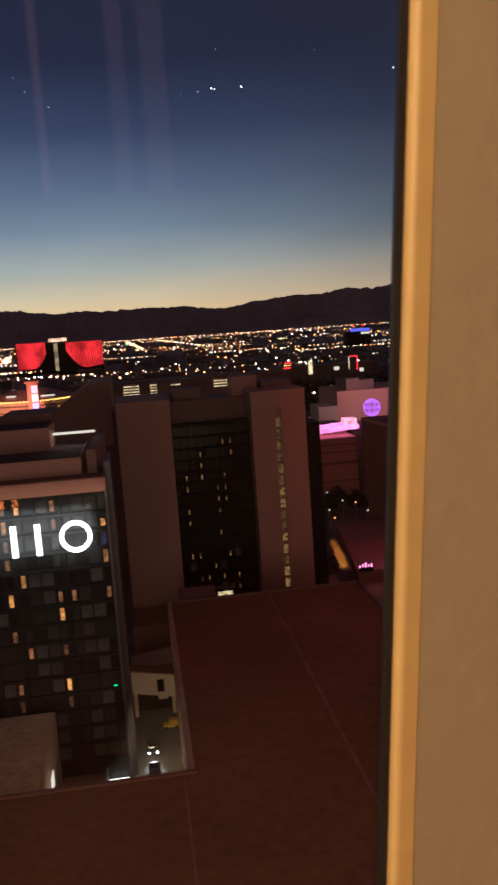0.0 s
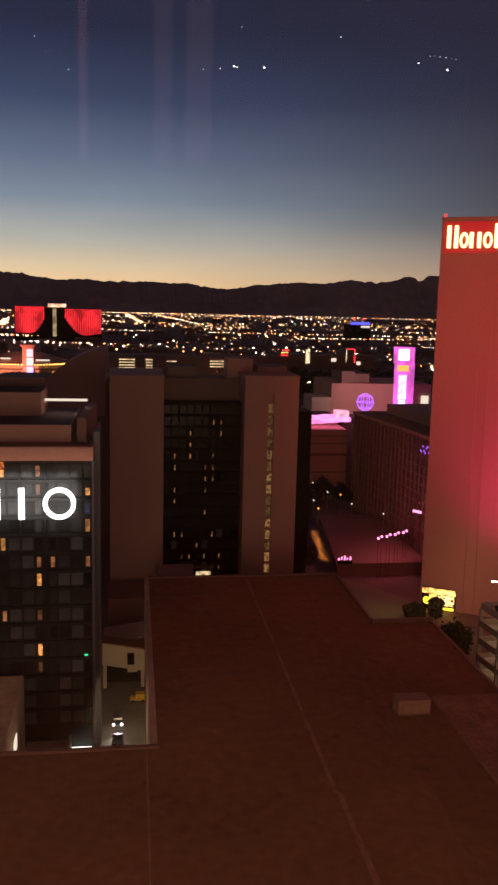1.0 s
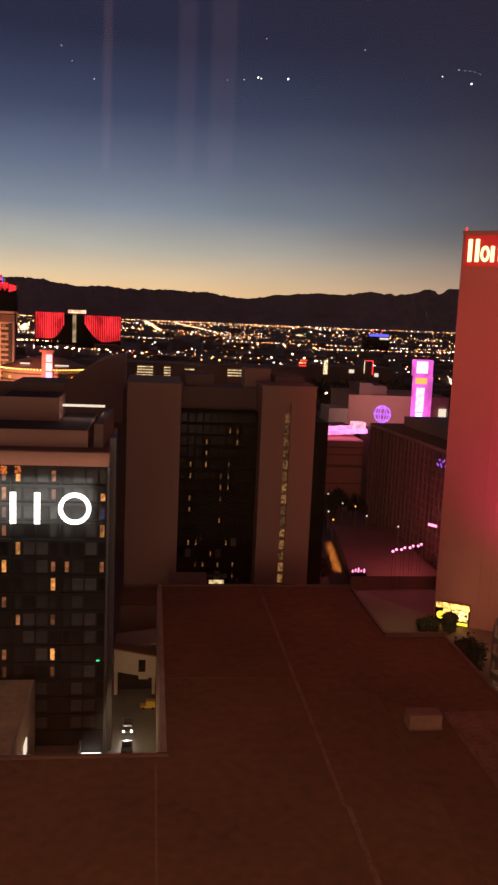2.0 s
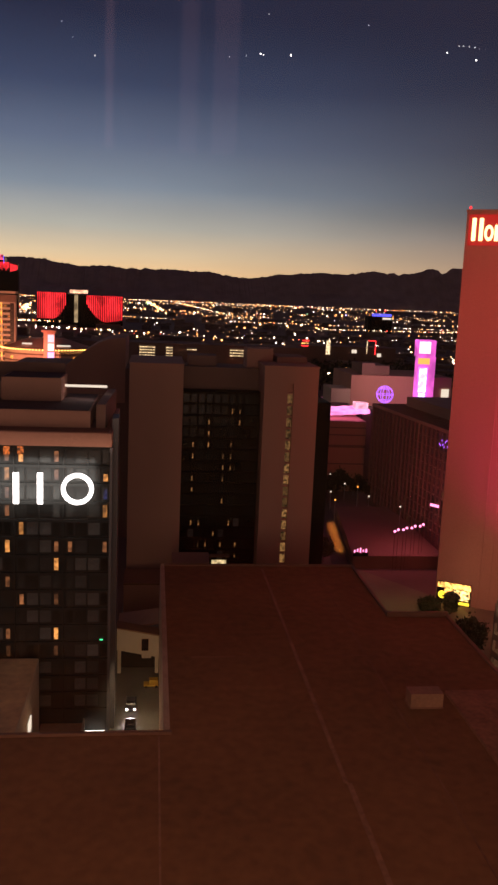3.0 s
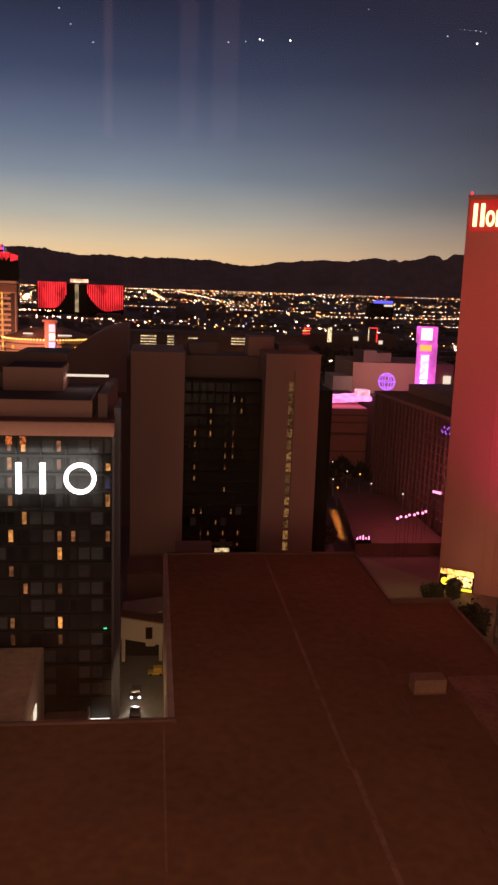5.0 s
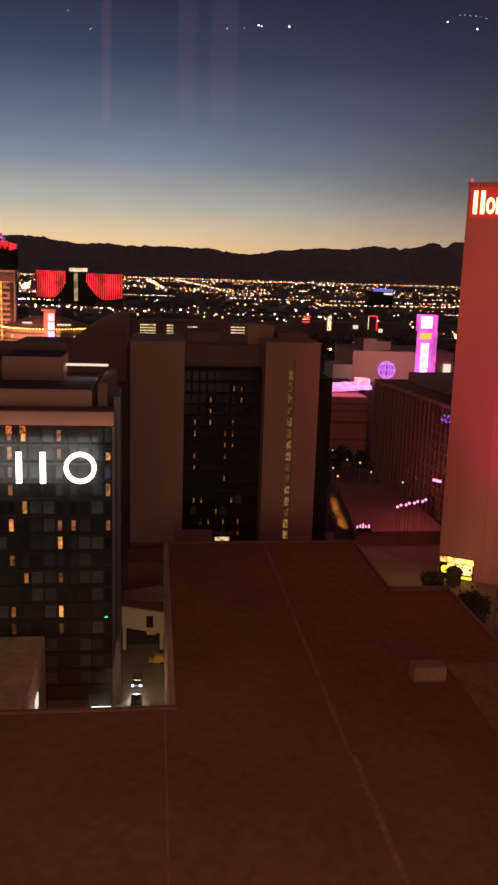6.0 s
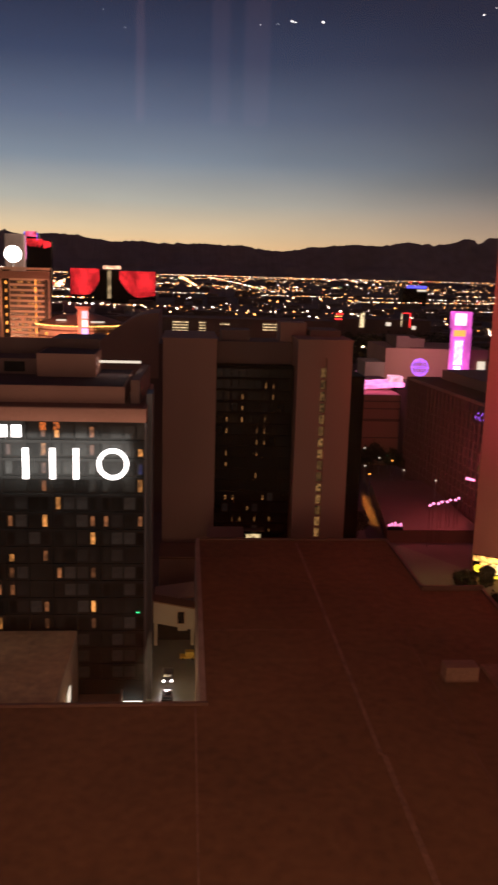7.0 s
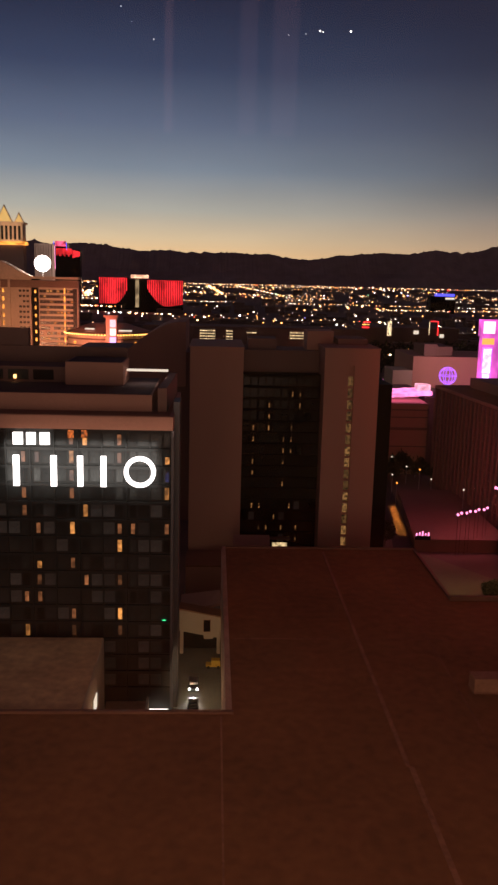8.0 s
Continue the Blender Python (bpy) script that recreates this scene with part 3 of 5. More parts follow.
    for x0, x1 in ((-29.9, -28.5), (-27.9, -26.6), (-25.9, -24.5)):
        part("sign_block", bx(x0, x1, 0, 0.4, 45.3, 47.1), SIGN_WHITE, s)


build_sign_hotel()


# ---- the twin end-wall tower beyond ----
# lit storeys of the glazed bay, by column of windows
BAY_LIT = {1: (3, 6, 7, 9, 10), 3: (1, 10, 11, 12), 4: (2,), 5: (1, 5, 7, 8, 9), 6: (0, 3, 8, 9, 10, 13), 2: (0, 1, 3), 7: (0, 1, 12, 13)}
def build_twin_tower():
    h = thing("tan_hotel", "tan hotel tower with blank end walls and dark glazing", "hotel")
    Y0 = 190.0
    part("end_wall", bx(-5.5, 6.9, Y0, 215, 0, 54.9), PLASTER, h)
    bm = bmesh.new()
    box(bm, 25.9, 31.5, Y0, 215, 0, 55.2)
    box(bm, 32.9, 38.8, Y0, 215, 0, 55.2)
    box(bm, 31.5, 32.9, Y0, 215, 51.4, 55.2)
    box(bm, 31.5, 32.9, Y0 + 0.9, 215, 0, 51.4)
    part("end_wall", bm, PLASTER, h)
    for x0, x1 in ((-5.7, 7.1), (25.7, 39.0)):
        part("coping", bx(x0, x1, Y0 - 0.15, 215, 55.2 if x0 > 0 else 54.9, 55.5 if x0 > 0 else 55.2), PLASTER, h)
    part("glazed_bay", bx(6.9, 25.9, Y0 + 6, 214, 0, 48.4), BAY_DARK, h)
    part("glazed_wing", bx(38.8, 42.4, Y0 + 1.5, 214, 0, 46.9), BAY_DARK, h)
    part("bay_roof", bx(6.9, 25.9, 201, 214, 48.4, 53.8), PLASTER_DARK, h)
    part("roof_plant", bx(23.0, 29.5, 203, 211, 53.8, 58.6), PLASTER, h)
    part("roof_plant", bx(30.2, 37.6, 200, 212, 55.5, 57.0), PLASTER_DARK, h)
    part("roof_plant", bx(8.5, 15.5, 204, 212, 53.8, 56.4), PLASTER_DARK, h)
    lit = mesh_of("stair_pane", bx(-0.66, 0.62, 0, 0.06, -1.15, 1.05), LIT_STAIR)
    for k in range(15):
        piece("stair_window", lit, h, pose(32.2, Y0 + 0.8, 8.5 + 2.8 * k))
        part("stair_sill", bx(31.52, 32.88, Y0 + 0.3, Y0 + 0.88, 8.5 + 2.8 * k + 1.15, 8.5 + 2.8 * k + 1.55), PLASTER, h)
    part("lit_doorway", bx(15.3, 19.0, Y0 + 5.55, Y0 + 5.65, 3.2, 6.3), DOOR_SOFT, h, "lit doorway at the foot of the glazing")
    part("door_hood", bx(14.6, 19.7, Y0 + 4.3, Y0 + 5.68, 7.4, 7.8), PLASTER_DARK, h)
    bm = bmesh.new()
    prism(bm, [(5.3, -3.4), (6.4, -3.9), (12.8, -3.9), (14.1, -3.2), (14.1, -0.02), (5.3, -0.02)], 0, 8.6)
    for v in bm.verts:
        v.co.y += Y0
        if v.co.z > 8 and v.co.y > Y0 - 1:
            v.co.z = 10.0
    part("porch", bm, PLASTER, h, "low tan porch at the tower's foot")
    rng = random.Random(3)
    gl = mesh_of("bay_pane", bx(-0.7, 0.7, 0, 0.06, -1.0, 1.0), BAY_PANE)
    cu = mesh_of("bay_curtain", bx(-0.7, 0.7, 0, 0.06, -1.0, 1.0), CURTAIN)
    am = mesh_of("bay_lit", bx(-0.16, 0.16, 0, 0.06, -0.75, 0.35), LIT_BAY)
    for k in range(15):
        for j in range(10):
            r = rng.random()
            piece("window", am if k in BAY_LIT.get(j, ()) else cu if r < 0.12 and k < 4 else gl, h, pose(8.0 + 1.86 * j, Y0 + 5.9, 7.5 + 2.8 * k))
        part("floor_band", bx(6.9, 25.9, Y0 + 5.7, Y0 + 5.98, 5.9 + 2.8 * k, 6.3 + 2.8 * k), BAY_DARK, h)


build_twin_tower()


# ---- the red-washed tower ----
def build_red_tower():
    h = thing("red_tower", "tall hotel tower washed in red floodlight", "hotel", at=(69.4, 184, 0), turn=-30)
    part("body", bx(0, 48, 0, 20, 0, 92), PLASTER_RED, h)
    for x, w in ((9.6, 0.5), (12.2, 0.35), (20.4, 0.9), (32.4, 0.9)):
        part("pilaster", bx(x, x + w, -0.4, -0.003, 0, 88), PLASTER_RED, h)
    part("coping", bx(-0.15, 48.1, -0.2, 20.1, 92.0, 92.5), PLASTER_RED, h)
    for x in (0.6, 24.0):
        bm = bmesh.new()
        cyl(bm, (x, 0.5, 92.5), (x, 0.5, 92.8), 0.12)
        ball(bm, (x, 0.5, 93.0), 0.3)
        part("beacon", bm, NEON_RED, h)
    s = thing("tower_sign", "yellow illuminated sign blocks edged in red neon", "sign", at=(69.4, 184, 0), turn=-30)
    def bar(x, w, t):
        part("sign_bar", bevelled(bx(x, x + w, -0.7, -0.2, 85.6, 85.6 + t), 0.12), SIGN_YELLOW, s)

    def loop(x):
        bm = bmesh.new()
        n = 20
        prof = ((1.0, 1.0, -0.7), (0.52, 0.6, -0.7), (0.52, 0.6, -0.2), (1.0, 1.0, -0.2))
        ring = [[bm.verts.new((x + 0.98 + 0.98 * a * math.cos(t), y, 87.35 + 1.75 * c * math.sin(t))) for a, c, y in prof] for t in [2 * math.pi * k / n for k in range(n)]]
        for k in range(n):
            p, q = ring[k], ring[(k + 1) % n]
            for m in range(4):
                bm.faces.new((p[m], q[m], q[(m + 1) % 4], p[(m + 1) % 4]))
        part("sign_loop", bm, SIGN_YELLOW, s)

    for x, w, t in ((1.4, 0.85, 5.0), (3.0, 0.85, 5.0), (6.4, 0.8, 3.5), (8.1, 0.8, 3.5), (11.8, 0.8, 5.3), (13.2, 0.75, 3.4)):
        bar(x, w, t)
    for x in (4.2, 9.4, 14.3):
        loop(x)
    part("neon_backing", bx(0.6, 16.6, -0.15, -0.01, 84.6, 91.4), glow("red_backing", (1.0, 0.022, 0.018), 0.42), s)
    bm = bmesh.new()
    pts = []
    for k in range(10):
        r = 1.7 if k % 2 == 0 else 0.75
        a = math.pi / 2 + k * math.pi / 5
        pts.append((15.2 + r * math.cos(a), 91.4 + r * math.sin(a)))
    f = [bm.verts.new((x, -0.8, z)) for x, z in pts]
    g = [bm.verts.new((x, -0.4, z)) for x, z in pts]
    bm.faces.new(f)
    bm.faces.new(g[::-1])
    for k in range(10):
        bm.faces.new((f[k], g[k], g[(k + 1) % 10], f[(k + 1) % 10]))
    part("star", bm, SIGN_WHITE, s, "white neon star")
    led = thing("led_billboard", "bright fiery video billboard at the tower's foot", "billboard", at=(69.4, 184, 0), turn=-30)
    part("cabinet", bx(0.4, 8.5, -0.5, -0.2, 0.0, 5.4), FRAME_DARK, led)
    part("screen_band", bx(0.5, 8.4, -0.56, -0.51, 3.9, 5.3), LED_FIRE, led, "fiery orange video band")
    part("screen_figure", bx(4.4, 8.2, -0.56, -0.51, 1.3, 3.8), LED_GOLD, led, "golden video picture")
    part("screen_figure", bx(2.2, 4.3, -0.56, -0.51, 2.6, 3.8), LED_FIRE, led)
    bm = bmesh.new()
    bmesh.ops.create_cone(bm, cap_ends=True, segments=20, radius1=0.95, radius2=0.95, depth=0.06, matrix=pose(1.7, -0.54, 2.1, 90))
    part("screen_disc", bm, SIGN_GOLD, led, "round yellow video spot")
    part("screen_bar", bx(4.9, 8.2, -0.56, -0.51, 0.2, 0.9), SIGN_GOLD, led)


build_red_tower()


# ---- the hotel drive between the slabs ----
def build_drive():
    tagged(new("road", mesh_of("road", bx(-6.0, 2.15, 92, 182, -0.2, 0.02), DRIVE)), "worn grey concrete hotel drive", "road", kind="structure")
    bm = bmesh.new()
    prism(bm, [(43, 131), (80, 120), (74, 181), (57, 206), (43, 206)], -0.2, 0.03)
    tagged(new("pavement", mesh_of("pavement", bm, PAVING)), "pale paved forecourt", "pavement", kind="structure")
    street_bm = bmesh.new()
    prism(street_bm, [(49.0, 206.5), (53.9, 206.5), (56.6, 226), (61.2, 262), (70, 330), (63, 330), (56.2, 262), (51.6, 226)], -0.2, 0.025)
    tagged(new("road", mesh_of("street", street_bm, ASPHALT)), "asphalt side street", "road", kind="structure")
    low = thing("low_annexe", "low annexe with a flat tan roof beside the hotel", "building")
    part("body", bx(-70, -16.35, 97, 119.5, 0, 15.2), CONCRETE, low)
    part("roof", bx(-70, -16.45, 97, 119.4, 15.2, 15.4), ROOF_TAN, low)
    for k in range(4):
        part("roof_seam", bx(-22.5 - 9 * k, -22.3 - 9 * k, 97, 119, 15.4, 15.46), ROOF_TAN, low)
    part("wall_lamp", bx(-16.34, -16.2, 108.0, 110.6, 8.9, 10.9), STRIP_WHITE, low, "small lit wall lamp")
    can = thing("entrance_canopy", "low dark entrance canopy with a white strip light", "canopy")
    part("slab", bx(-16.4, -9.9, 112, 121.8, 3.0, 3.4), ROOF_LOW, can)
    for x in (-16.0, -10.4):
        part("post", bx(x, x + 0.3, 112.4, 112.7, 0, 3.0), STEEL, can)
    part("fascia", bx(-9.88, -9.6, 112, 121.8, 2.6, 4.2), CONCRETE, can)
    part("strip_light", bx(-9.5, -6.5, 121.2, 121.45, 1.3, 2.3), glow("entrance_white", (1, 0.94, 0.8), 3.0), can)
    br = thing("service_bridge", "cream covered bridge over the hotel drive", "bridge", at=(0, 146, 0))
    bm = bmesh.new()
    prism(bm, [(-5.75, 0.0), (2.1, 0.0), (2.1, 3.2), (-5.75, 3.2)], 4.75, 9.0)
    for v in bm.verts:
        if v.co.x > 0:
            v.co.z -= 1.5
    part("deck_box", bm, CONCRETE, br)
    bm = bmesh.new()
    prism(bm, [(-5.8, -0.12), (2.12, -0.12), (2.12, 3.3), (-5.8, 3.3)], 9.0, 9.25)
    for v in bm.verts:
        if v.co.x > 0:
            v.co.z -= 1.5
    part("coping", bm, ROOF_EDGE, br)
    part("window_frame", bx(-1.25, 0.22, -0.06, -0.005, 4.55, 7.05), UNIT_TAN, br)
    part("window", bx(-1.13, 0.12, -0.09, -0.065, 4.65, 6.95), GLASS_DARK, br)
    for x, z in ((-5.6, 4.7), (1.4, 3.2)):
        part("column", bx(x, x + 0.65, 0.2, 0.9, 0, z), CONCRETE, br)
    part("hanging_panel", bx(-1.1, 0.7, 0.5, 0.7, 2.9, 3.75), CONCRETE, br)
    # near-black sheet under the deck stands for the shade there
    part("back_wall", bx(-5.7, 2.1, 2.6, 3.0, 0, 3.2), FRAME_DARK, br)
    bm = bmesh.new()
    prism(bm, [(-5.8, 6.5), (-1.5, 5.8), (2.0, 4.6), (2.0, 12), (-5.8, 12)], 6.9, 7.3)
    for v in bm.verts:
        v.co.z += 1.1 * max(0.0, (v.co.x + 1.5) / 3.5) ** 1.5
    part("swept_roof", bm, PLASTER, br)
    blk = thing("service_block", "tan service block closing the hotel drive", "building")
    part("body", bx(-5.6, 2.9, 176, 186, 0, 6.8), PLASTER, blk)
    part("coping", bx(-5.7, 2.95, 175.8, 186, 6.8, 7.2), ROOF_EDGE, blk)


build_drive()


def wheel_into(bm, x, y, r=0.33, w=0.22):
    cyl(bm, (x - w / 2, y, r), (x + w / 2, y, r), r, n=16)


def build_car(at, body, label, lit, group="cars on the drive"):
    # the car's nose points to -y
    c = thing("car", label, "car", at=at, group=group)
    bm = bmesh.new()
    side = [(-2.25, 0.35), (-2.2, 0.75), (-1.3, 0.95), (-0.6, 1.42), (0.9, 1.46), (1.7, 1.05), (2.2, 0.95), (2.25, 0.4)]
    lo = [bm.verts.new((-0.9, y, z)) for y, z in side]
    hi = [bm.verts.new((0.9, y, z)) for y, z in side]
    bm.faces.new(lo)
    bm.faces.new(hi[::-1])
    for k in range(len(side)):
        j = (k + 1) % len(side)
        bm.faces.new((lo[k], hi[k], hi[j], lo[j]))
    for v in bm.verts:
        if v.co.z > 1.2:
            v.co.x *= 0.78
    bmesh.ops.recalc_face_normals(bm, faces=bm.faces[:])
    bevelled(bm, 0.06)
    part("body", bm, body, c, smooth=True)
    bm = bmesh.new()
    vs = box(bm, -0.66, 0.66, -1.22, -0.68, 1.02, 1.36)
    for v in vs:
        if v.co.z > 1.2:
            v.co.y += 0.1
        else:
            v.co.y -= 0.08
    part("windscreen", bm, GLASS_DARK, c)
    for x in (-0.82, 0.82):
        for y in (-1.4, 1.4):
            bm = bmesh.new()
            wheel_into(bm, x, y)
            w = part("wheel", bm, RUBBER, c)
            bm = bmesh.new()
            cyl(bm, (x * 1.0 - 0.12 * (1 if x < 0 else -1) * -1, y, 0.33), (x + 0.13 * (1 if x > 0 else -1), y, 0.33), 0.2, n=12)
            part("rim", bm, STEEL, w)
    for x in (-0.68, 0.68):
        bm = bmesh.new()
        ball(bm, (x, -2.2, 0.68), 0.17 if lit else 0.1)
        part("headlight", bm, LAMP_WHITE if lit else STRIP_WHITE, c, "lit headlight")
    return c


build_car((-2.65, 133.2, 0.02), CAR_GREY, "grey saloon car with bright headlights on the drive", True)
build_car((-2.55, 125.4, 0.02), CAR_DARK, "dark saloon car waiting on the drive", False)
lamp("headlamp_beam", "SPOT", look((-2.65, 130.7, 0.75), (-2.7, 110, -0.4)), 3500, (1, 0.95, 0.85), cone=60, soft=0.1)


def build_cart():
    c = thing("utility_cart", "yellow utility cart parked against the wall", "cart", at=(0.9, 140.6, 0.02))
    part("chassis", bevelled(bx(-1.5, 1.2, -0.7, 0.7, 0.35, 0.75), 0.05), YELLOW, c)
    part("cab", bevelled(bx(-0.5, 1.1, -0.65, 0.65, 0.76, 1.6), 0.08), YELLOW, c)
    for x in (-1.0, 0.8):
        for y in (-0.6, 0.6):
            bm = bmesh.new()
            cyl(bm, (x, y - 0.1, 0.3), (x, y + 0.1, 0.3), 0.3, n=12)
            part("wheel", bm, RUBBER, c)


build_cart()


# ---- trees and bushes ----
def build_tree(at, height, spread, seed, label):
    rng = random.Random(seed)
    t = thing("tree", label, "tree", at=at)
    bm = bmesh.new()
    cyl(bm, (0, 0, 0), (0.1, 0, height * 0.55), 0.16, 0.09, 7)
    tips = []
    for k in range(6):
        a = k * 1.05 + rng.uniform(-0.3, 0.3)
        tip = (spread * 0.6 * math.cos(a), spread * 0.6 * math.sin(a), height * rng.uniform(0.6, 0.85))
        cyl(bm, (0.05, 0, height * rng.uniform(0.3, 0.5)), tip, 0.07, 0.03, 5)
        tips.append(tip)
    part("trunk", bm, PLASTER_DARK, t)
    tips.append((0, 0, height * 0.9))
    if height < 5:
        tips += [(spread * 0.5 * math.cos(a), spread * 0.5 * math.sin(a), height * 0.3) for a in (0.3, 1.6, 2.9, 4.2, 5.5)]
    bm = bmesh.new()
    for _ in range(2200):
        cx, cy, cz = rng.choice(tips)
        p = Vector((rng.gauss(cx, spread * 0.2), rng.gauss(cy, spread * 0.2), max(0.3, rng.gauss(cz, height * 0.12))))
        s = rng.uniform(0.25, 0.6)
        q = Euler((rng.uniform(0, 6.3), rng.uniform(0, 6.3), rng.uniform(0, 6.3))).to_matrix()
        vs = [bm.verts.new(p + q @ Vector(c)) for c in ((-s, 0, 0), (0, -s * 0.5, 0), (s, 0, 0), (0, s * 0.5, 0))]
        bm.faces.new(vs)
    part("crown", bm, LEAF, t)


for n, (x, y, z, hh, sp) in enumerate(((45.0, 210, 0, 7, 2.8), (47.6, 213, 0, 6, 2.4), (65.5, 177, 0, 3.0, 2.6), (70.8, 177, 0, 4.2, 1.8), (65.5, 152, 0, 7.5, 3.4), (62.5, 147, 0, 6, 2.6), (46, 223, 0, 7, 2.8), (60.5, 290, 0, 9, 3.6), (65, 287, 0, 8, 3.4), (70, 292, 0, 9, 3.8), (75.5, 287, 0, 8, 3.2), (79, 281, 0, 8, 3.0))):
    build_tree((x, y, z), hh, sp, 40 + n, "dark leafy tree beside the forecourt" if n < 4 else "dark leafy tree beside the roof edge" if n < 7 else "dark leafy street tree before the mall wall")


# ---- parking ramp beside the red tower ----
def build_ramp():
    g = thing("parking_ramp", "open concrete parking ramp with lit decks", "parking garage")
    a, b, c, d = (66.6, 144.0), (71.0, 112), (100, 115), (96, 147)
    for k in range(5):
        z = 0.4 + 3.5 * k
        bm = bmesh.new()
        prism(bm, [a, b, c, d], z, z + 0.3)
        part("deck", bm, CONCRETE, g)
        for p, q in ((a, b), (d, a)):
            n = 5
            for m in range(n):
                u0, u1 = m / n + 0.008, (m + 1) / n - 0.008
                p0 = (p[0] + (q[0] - p[0]) * u0, p[1] + (q[1] - p[1]) * u0)
                p1 = (p[0] + (q[0] - p[0]) * u1, p[1] + (q[1] - p[1]) * u1)
                bm = bmesh.new()
                prism(bm, [p0, p1, (p1[0] + 0.12, p1[1] + 0.22), (p0[0] + 0.12, p0[1] + 0.22)], z + 0.31, z + 1.25)
                part("parapet_panel", bm, CONCRETE, g)
        if k < 4:
            for m in range(4):
                u = (m + 0.5) / 4
                x, y = a[0] + (b[0] - a[0]) * u + 3, a[1] + (b[1] - a[1]) * u + 4
                part("light", bx(x - 1.2, x + 1.2, y - 0.15, y + 0.15, z + 3.2, z + 3.38), DECK_LAMP, g, "lit ceiling batten")
    for m in range(6):
        u = m / 5
        x, y = a[0] + (b[0] - a[0]) * u + 0.3, a[1] + (b[1] - a[1]) * u + 0.4
        part("column", bx(x, x + 0.6, y, y + 0.6, 0, 14.3), CONCRETE, g)
        x, y = d[0] + (c[0] - d[0]) * u, d[1] + (c[1] - d[1]) * u - 0.8
        part("column", bx(x, x + 0.6, y, y + 0.6, 0, 9.7), CONCRETE, g)
    part("back_wall", bx(82, 83, 118, 142, 0, 14.3), CONCRETE, g)


DECK_LAMP = glow("deck_lamp", (1.0, 0.82, 0.55), 8)
build_ramp()
build_car((69.6, 140.2, 14.7), CAR_DARK, "dark saloon car parked on the open top deck", False, "")


def build_deck_post():
    p = thing("lamp_post", "twin-headed lamp post lit pinkish white on the deck", "lamp post", at=(69.9, 143.2, 14.7))
    bm = bmesh.new()
    cyl(bm, (0, 0, 0), (0, 0, 5.5), 0.12, 0.08, 8)
    part("pole", bm, STEEL, p)
    part("foot", bevelled(bx(-0.3, 0.3, -0.3, 0.3, 0, 0.35), 0.04), CONCRETE, p)
    bm = bmesh.new()
    cyl(bm, (-1.3, 0, 5.6), (1.3, 0, 5.5), 0.06, 0.06, 8)
    part("arm", bm, STEEL, p)
    for x in (-1.2, 1.2):
        part("lamp_head", bevelled(bx(x - 0.55, x + 0.55, -0.25, 0.25, 5.3, 5.5), 0.04), POST_LAMP, p)


POST_LAMP = glow("post_lamp", (1.0, 0.72, 0.66), 6)
build_deck_post()


# ---- the dark block, low roofs and neon beyond the forecourt ----
def grid_windows(bm, axis, at, a0, a1, na, z0, z1, nz, w, h, skip, rng):
    for i in range(na):
        for k in range(nz):
            if rng.random() < skip:
                continue
            a, z = a0 + (a1 - a0) * (i + 0.5) / na, z0 + (z1 - z0) * (k + 0.5) / nz
            if axis == "x":
                box(bm, at - 0.08, at + 0.02, a - w / 2, a + w / 2, z - h / 2, z + h / 2)
            else:
                box(bm, a - w / 2, a + w / 2, at - 0.08, at + 0.02, z - h / 2, z + h / 2)


